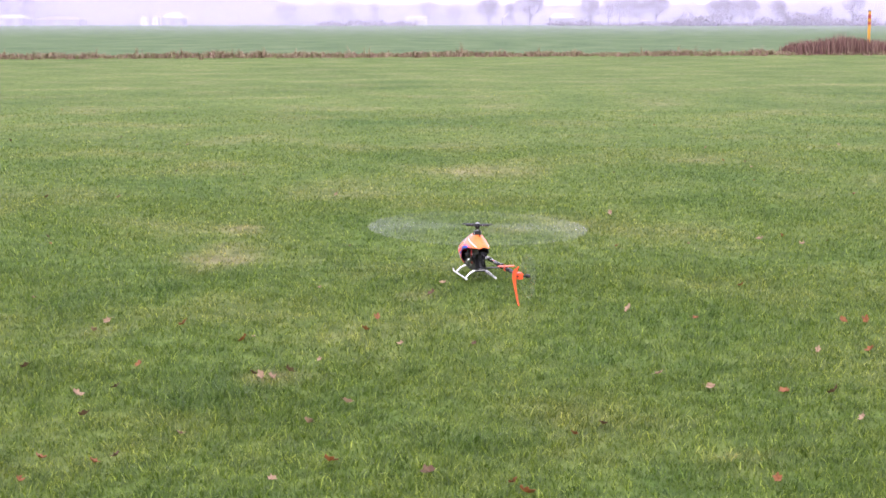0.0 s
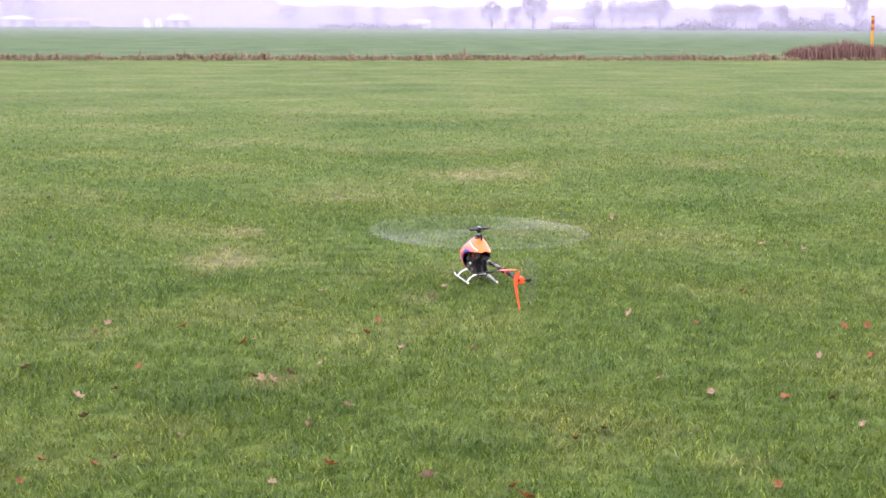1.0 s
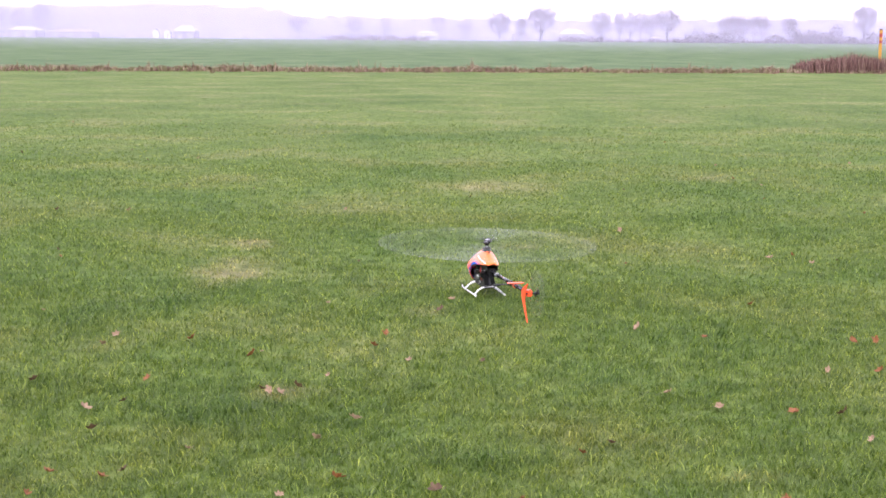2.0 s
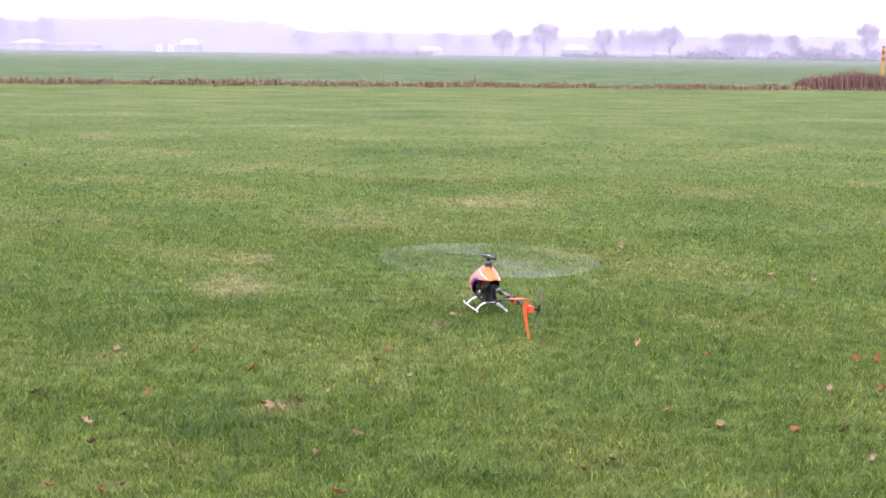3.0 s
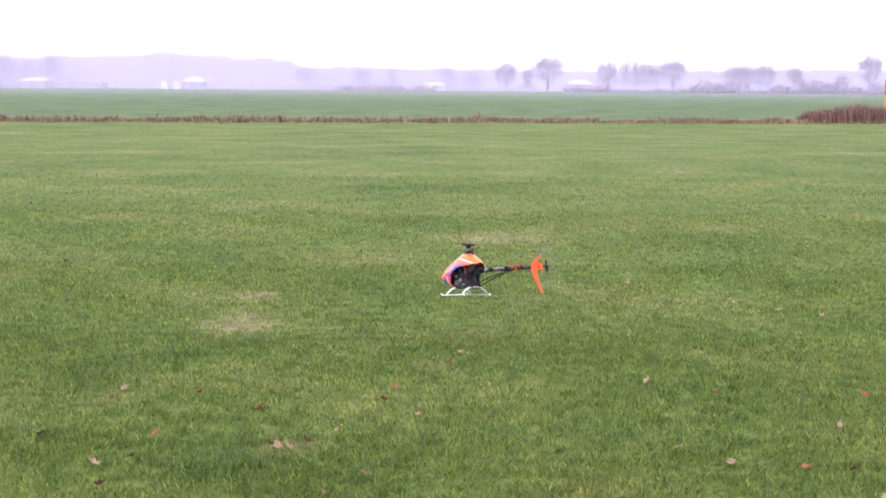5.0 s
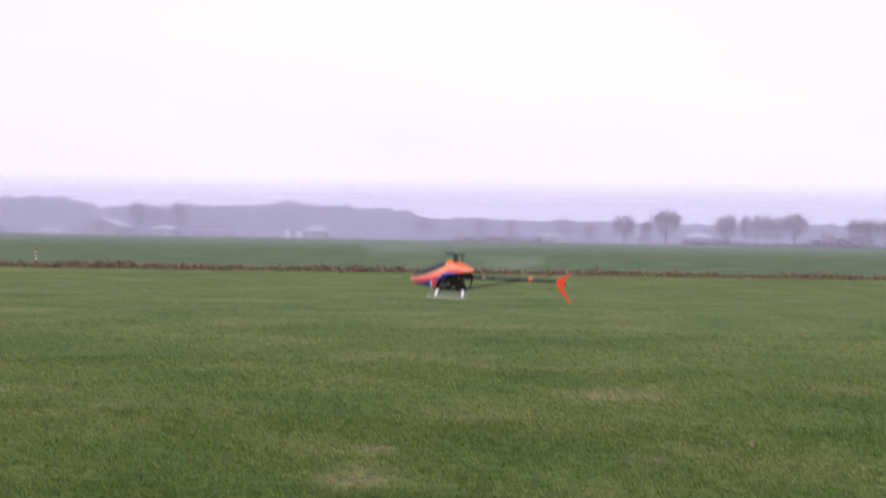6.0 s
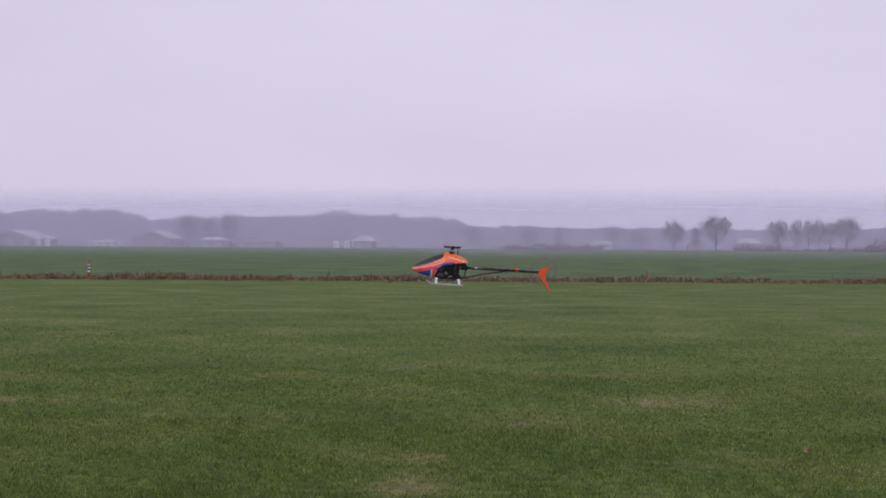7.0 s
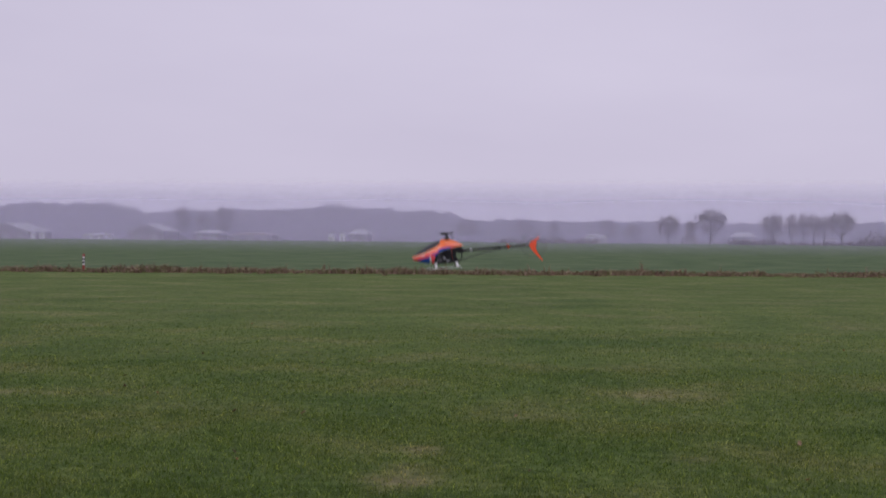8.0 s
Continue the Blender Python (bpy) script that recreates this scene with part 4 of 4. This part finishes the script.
    # tail
    part("tail_boom", tube(bmesh.new(), [(0.09, 0, 0.155), (0.4, 0, 0.158), (0.815, 0, 0.162)], 0.0118, 16), BOOM, heli, "black carbon tail boom", True)
    part("boom_clamp", box(bmesh.new(), 0.085, 0.150, -0.021, 0.021, 0.136, 0.178, 0.005), CARBON, heli)
    part("boom_collar", tube(bmesh.new(), [(0.215, 0, 0.156), (0.235, 0, 0.156)], 0.0145, 16), GREYMETAL, heli, "bright metal boom collar", True)
    for s in (-1, 1):
        part("boom_brace", tube(bmesh.new(), [(0.085, 0.030 * s, 0.058), (0.28, 0.022 * s, 0.108), (0.50, 0.013 * s, 0.150)], 0.0042, 7), BLACK, heli, "thin black boom brace")
    part("push_rod", tube(bmesh.new(), [(0.12, -0.020, 0.172), (0.45, -0.019, 0.170), (0.80, -0.019, 0.168)], 0.0016, 6), BLACK, heli)
    for x in (0.30, 0.48, 0.66):
        part("rod_guide", box(bmesh.new(), x - 0.006, x + 0.006, -0.024, -0.008, 0.156, 0.175, 0.001), BLACK, heli)
    part("brace_clamp", tube(bmesh.new(), [(0.488, 0, 0.158), (0.512, 0, 0.158)], 0.017, 14), BLACK, heli)
    st = plate(bmesh.new(), [(0.572, -0.050), (0.600, -0.050), (0.608, 0.0), (0.600, 0.050), (0.572, 0.050), (0.570, 0.0)], 0.174, 0.177)
    bmesh.ops.transform(st, matrix=Matrix(((1, 0, 0, 0), (0, 0, 1, 0), (0, 1, 0, 0), (0, 0, 0, 1))), verts=st.verts)
    sto = part("stabiliser", st, RED, heli, "small red-orange stabiliser across the boom")
    part("stabiliser_mount", tube(bmesh.new(), [(0.574, 0, 0.1595), (0.596, 0, 0.1595)], 0.0150, 14), RED, sto)
    gb = part("tail_gearbox", box(bmesh.new(), 0.795, 0.850, -0.018, 0.018, 0.144, 0.180, 0.006), RED, heli, "red tail gearbox")
    part("tail_shaft", tube(bmesh.new(), [(0.842, -0.02, 0.162), (0.842, 0.054, 0.162)], 0.005, 10), BLACK, gb)
    fin = [(0.786, 0.158), (0.790, 0.176), (0.806, 0.192), (0.838, 0.206), (0.866, 0.219), (0.886, 0.230), (0.891, 0.225), (0.873, 0.206), (0.860, 0.190), (0.856, 0.172), (0.852, 0.152),
           (0.846, 0.132), (0.850, 0.108), (0.867, 0.074), (0.889, 0.036), (0.910, 0.008), (0.904, 0.002), (0.890, 0.010), (0.862, 0.042), (0.832, 0.080), (0.806, 0.114), (0.790, 0.138)]
    part("vertical_fin", plate(bmesh.new(), fin, -0.030, -0.0265, 0.0008), RED, heli, "swept red-orange tail fin")
    part("fin_mount", box(bmesh.new(), 0.815, 0.840, -0.0265, -0.012, 0.15, 0.175, 0.002), BLACK, heli)
    # tail rotor
    tr = empty("tail_rotor")
    tr.parent = heli
    tr.matrix_basis = pose(0.842, 0.044, 0.162, 90, 0, 0)
    part("tail_hub", tube(bmesh.new(), [(0, 0, -0.014), (0, 0, 0.0), (0, 0, 0.012)], 0.011, 14, radii=[0.008, 0.012, 0.008]), BLACK, tr)
    for s in (-1, 1):
        part("tail_grip", box(bmesh.new(), min(0.006 * s, 0.034 * s), max(0.006 * s, 0.034 * s), -0.007, 0.007, -0.005, 0.005, 0.002), BLACK, tr)
    part("tail_blade_sweep", disc(bmesh.new(), 0.022, 0.130, 0.0, 56), TAIL_SWEEP, tr, "see-through blur of the spinning tail blades")
    # rotor head
    # added solid disc: its black stands in for the dark opening round the mast
    part("mast_opening_disc", tube(bmesh.new(), [(0, 0, 0.266), (0, 0, 0.278), (0, 0, 0.284)], 0.03, 20, radii=[0.027, 0.027, 0.022]), BLACK, heli, "solid black disc standing in for the dark opening where the mast leaves the shell")
    part("mast", tube(bmesh.new(), [(0, 0, 0.12), (0, 0, 0.30), (0, 0, 0.335)], 0.006, 12), GREYMETAL, heli)
    part("swashplate", tube(bmesh.new(), [(0, 0, 0.276), (0, 0, 0.280), (0, 0, 0.292), (0, 0, 0.296)], 0.02, 20, radii=[0.018, 0.026, 0.026, 0.016]), BLACK, heli)
    part("antirotation_pin", tube(bmesh.new(), [(0.052, 0, 0.262), (0.052, 0, 0.308)], 0.0045, 8), BLACK, heli)
    for k in range(3):
        t = radians(60 + 120 * k)
        part("link_rod", tube(bmesh.new(), [(0.03 * math.cos(t), 0.03 * math.sin(t), 0.245), (0.024 * math.cos(t), 0.024 * math.sin(t), 0.286)], 0.0022, 6), GREYMETAL, heli)
    mr = empty("main_rotor")
    mr.parent = heli
    mr.matrix_basis = pose(0, 0, 0.331)
    part("rotor_hub", tube(bmesh.new(), [(0, 0, -0.026), (0, 0, -0.012), (0, 0, 0.006), (0, 0, 0.011)], 0.016, 20, radii=[0.010, 0.017, 0.018, 0.009]), BLACK, mr, smooth=True)
    part("head_button", tube(bmesh.new(), [(0, 0, 0.011), (0, 0, 0.0145)], 0.012, 16, radii=[0.012, 0.009]), GREYMETAL, mr)
    for s in (-1, 1):
        gr = part("blade_grip", tube(bmesh.new(), [(0.014 * s, 0, 0), (0.028 * s, 0, 0), (0.062 * s, 0, 0), (0.075 * s, 0, 0)], 0.011, 12, 0.75, radii=[0.009, 0.0125, 0.0125, 0.010]), BLADEGREY, mr, smooth=True)
        part("grip_arm", box(bmesh.new(), min(0.026 * s, 0.040 * s), max(0.026 * s, 0.040 * s), -0.028, -0.010, -0.004, 0.003, 0.0015), BLACK, gr)
    part("grip_sweep", disc(bmesh.new(), 0.015, 0.100, 0.004, 48, 0.001), ROOT_SWEEP, mr, "dark blur of the spinning blade grips")
    part("blade_sweep", disc(bmesh.new(), 0.10, 0.69, -0.004, 96, -0.010), MAIN_SWEEP, mr, "see-through blur of the spinning main blades")
    return heli, mr, tr


helicopter, main_rotor, tail_rotor = build_helicopter()


# ---------------------------------------------------------------- what moves
FLIGHT = [
    (0.0, pose(0.212, 8.060, 0.000, -0.9, 0.1, -74.3)),
    (4.2, pose(0.212, 8.060, 0.000, -0.9, 0.1, -74.3)),
    (4.45, pose(0.206, 8.062, 0.025, -0.5, -1.0, -73.6)),
    (4.75, pose(0.150, 8.160, 0.130, -2.0, -5.0, -68.0)),
    (5.05, pose(0.015, 8.335, 0.320, -4.0, -10.0, -57.0)),
    (5.3, pose(-0.190, 8.579, 0.557, -6.3, -12.5, -42.5)),
    (5.4, pose(-0.326, 8.753, 0.776, -9.5, -10.2, -34.6)),
    (5.5, pose(-0.435, 8.934, 0.899, -11.1, -6.8, -29.6)),
    (5.6, pose(-0.581, 9.137, 1.074, -10.9, -0.8, -24.4)),
    (5.7, pose(-0.670, 9.356, 1.179, -10.3, 1.1, -19.6)),
    (5.8, pose(-0.792, 9.585, 1.282, -5.6, 3.2, -11.6)),
    (5.9, pose(-0.872, 9.810, 1.284, 2.9, 3.3, -1.1)),
    (6.0, pose(-0.993, 10.002, 1.210, 6.7, 2.2, 1.0)),
    (6.1, pose(-1.073, 10.179, 1.106, 7.6, 1.0, 4.8)),
    (6.2, pose(-1.181, 10.342, 0.973, 5.8, 0.8, 10.7)),
    (6.3, pose(-1.247, 10.492, 0.888, 4.2, 0.2, 13.6)),
    (6.4, pose(-1.339, 10.623, 0.826, 4.2, 1.9, 14.4)),
    (6.5, pose(-1.402, 10.745, 0.872, 3.8, 3.3, 15.1)),
    (6.6, pose(-1.455, 10.869, 0.988, 2.2, 4.4, 14.7)),
    (6.7, pose(-1.505, 10.990, 1.054, 2.0, 3.8, 14.3)),
    (6.8, pose(-1.540, 11.103, 1.158, 0.0, 4.2, 13.5)),
    (7.0, pose(-1.592, 11.312, 1.313, 3.1, 3.6, 15.2)),
    (7.1, pose(-1.588, 11.411, 1.388, 0.8, 1.8, 14.7)),
    (7.2, pose(-1.588, 11.505, 1.475, -1.6, -0.0, 14.3)),
    (7.4, pose(-1.587, 11.680, 1.411, -1.7, -0.9, 14.3)),
    (7.5, pose(-1.579, 11.767, 1.369, -0.4, -2.5, 14.2)),
    (7.7, pose(-1.566, 11.937, 1.195, -4.2, -5.8, 11.6)),
    (7.8, pose(-1.580, 12.016, 1.222, -2.8, -5.4, 12.0)),
    (7.9, pose(-1.616, 12.089, 1.255, -1.5, -5.1, 12.5)),
    (8.0, pose(-1.665, 12.154, 1.372, -2.0, -4.8, 15.4)),
]


def rotor_turn(k):
    """The main rotor's turn in degrees after k tenths of a second: it spins up as the machine lifts off."""
    if k <= 42:
        return 74 - 68 * k
    return -2782 - 86.58 * (k - 42) if k <= 66 else -4860 - 88 * (k - 66)


def motions():
    walk(helicopter, FLIGHT)
    walk(main_rotor, [(k / 10, pose(0, 0, 0.331, 0, 0, rotor_turn(k))) for k in range(81)])
    walk(tail_rotor, [(k / 10, pose(0.842, 0.044, 0.162, 90, 0, 0) @ pose(0, 0, 0, 0, 0, 74 * k)) for k in range(81)])


motions()
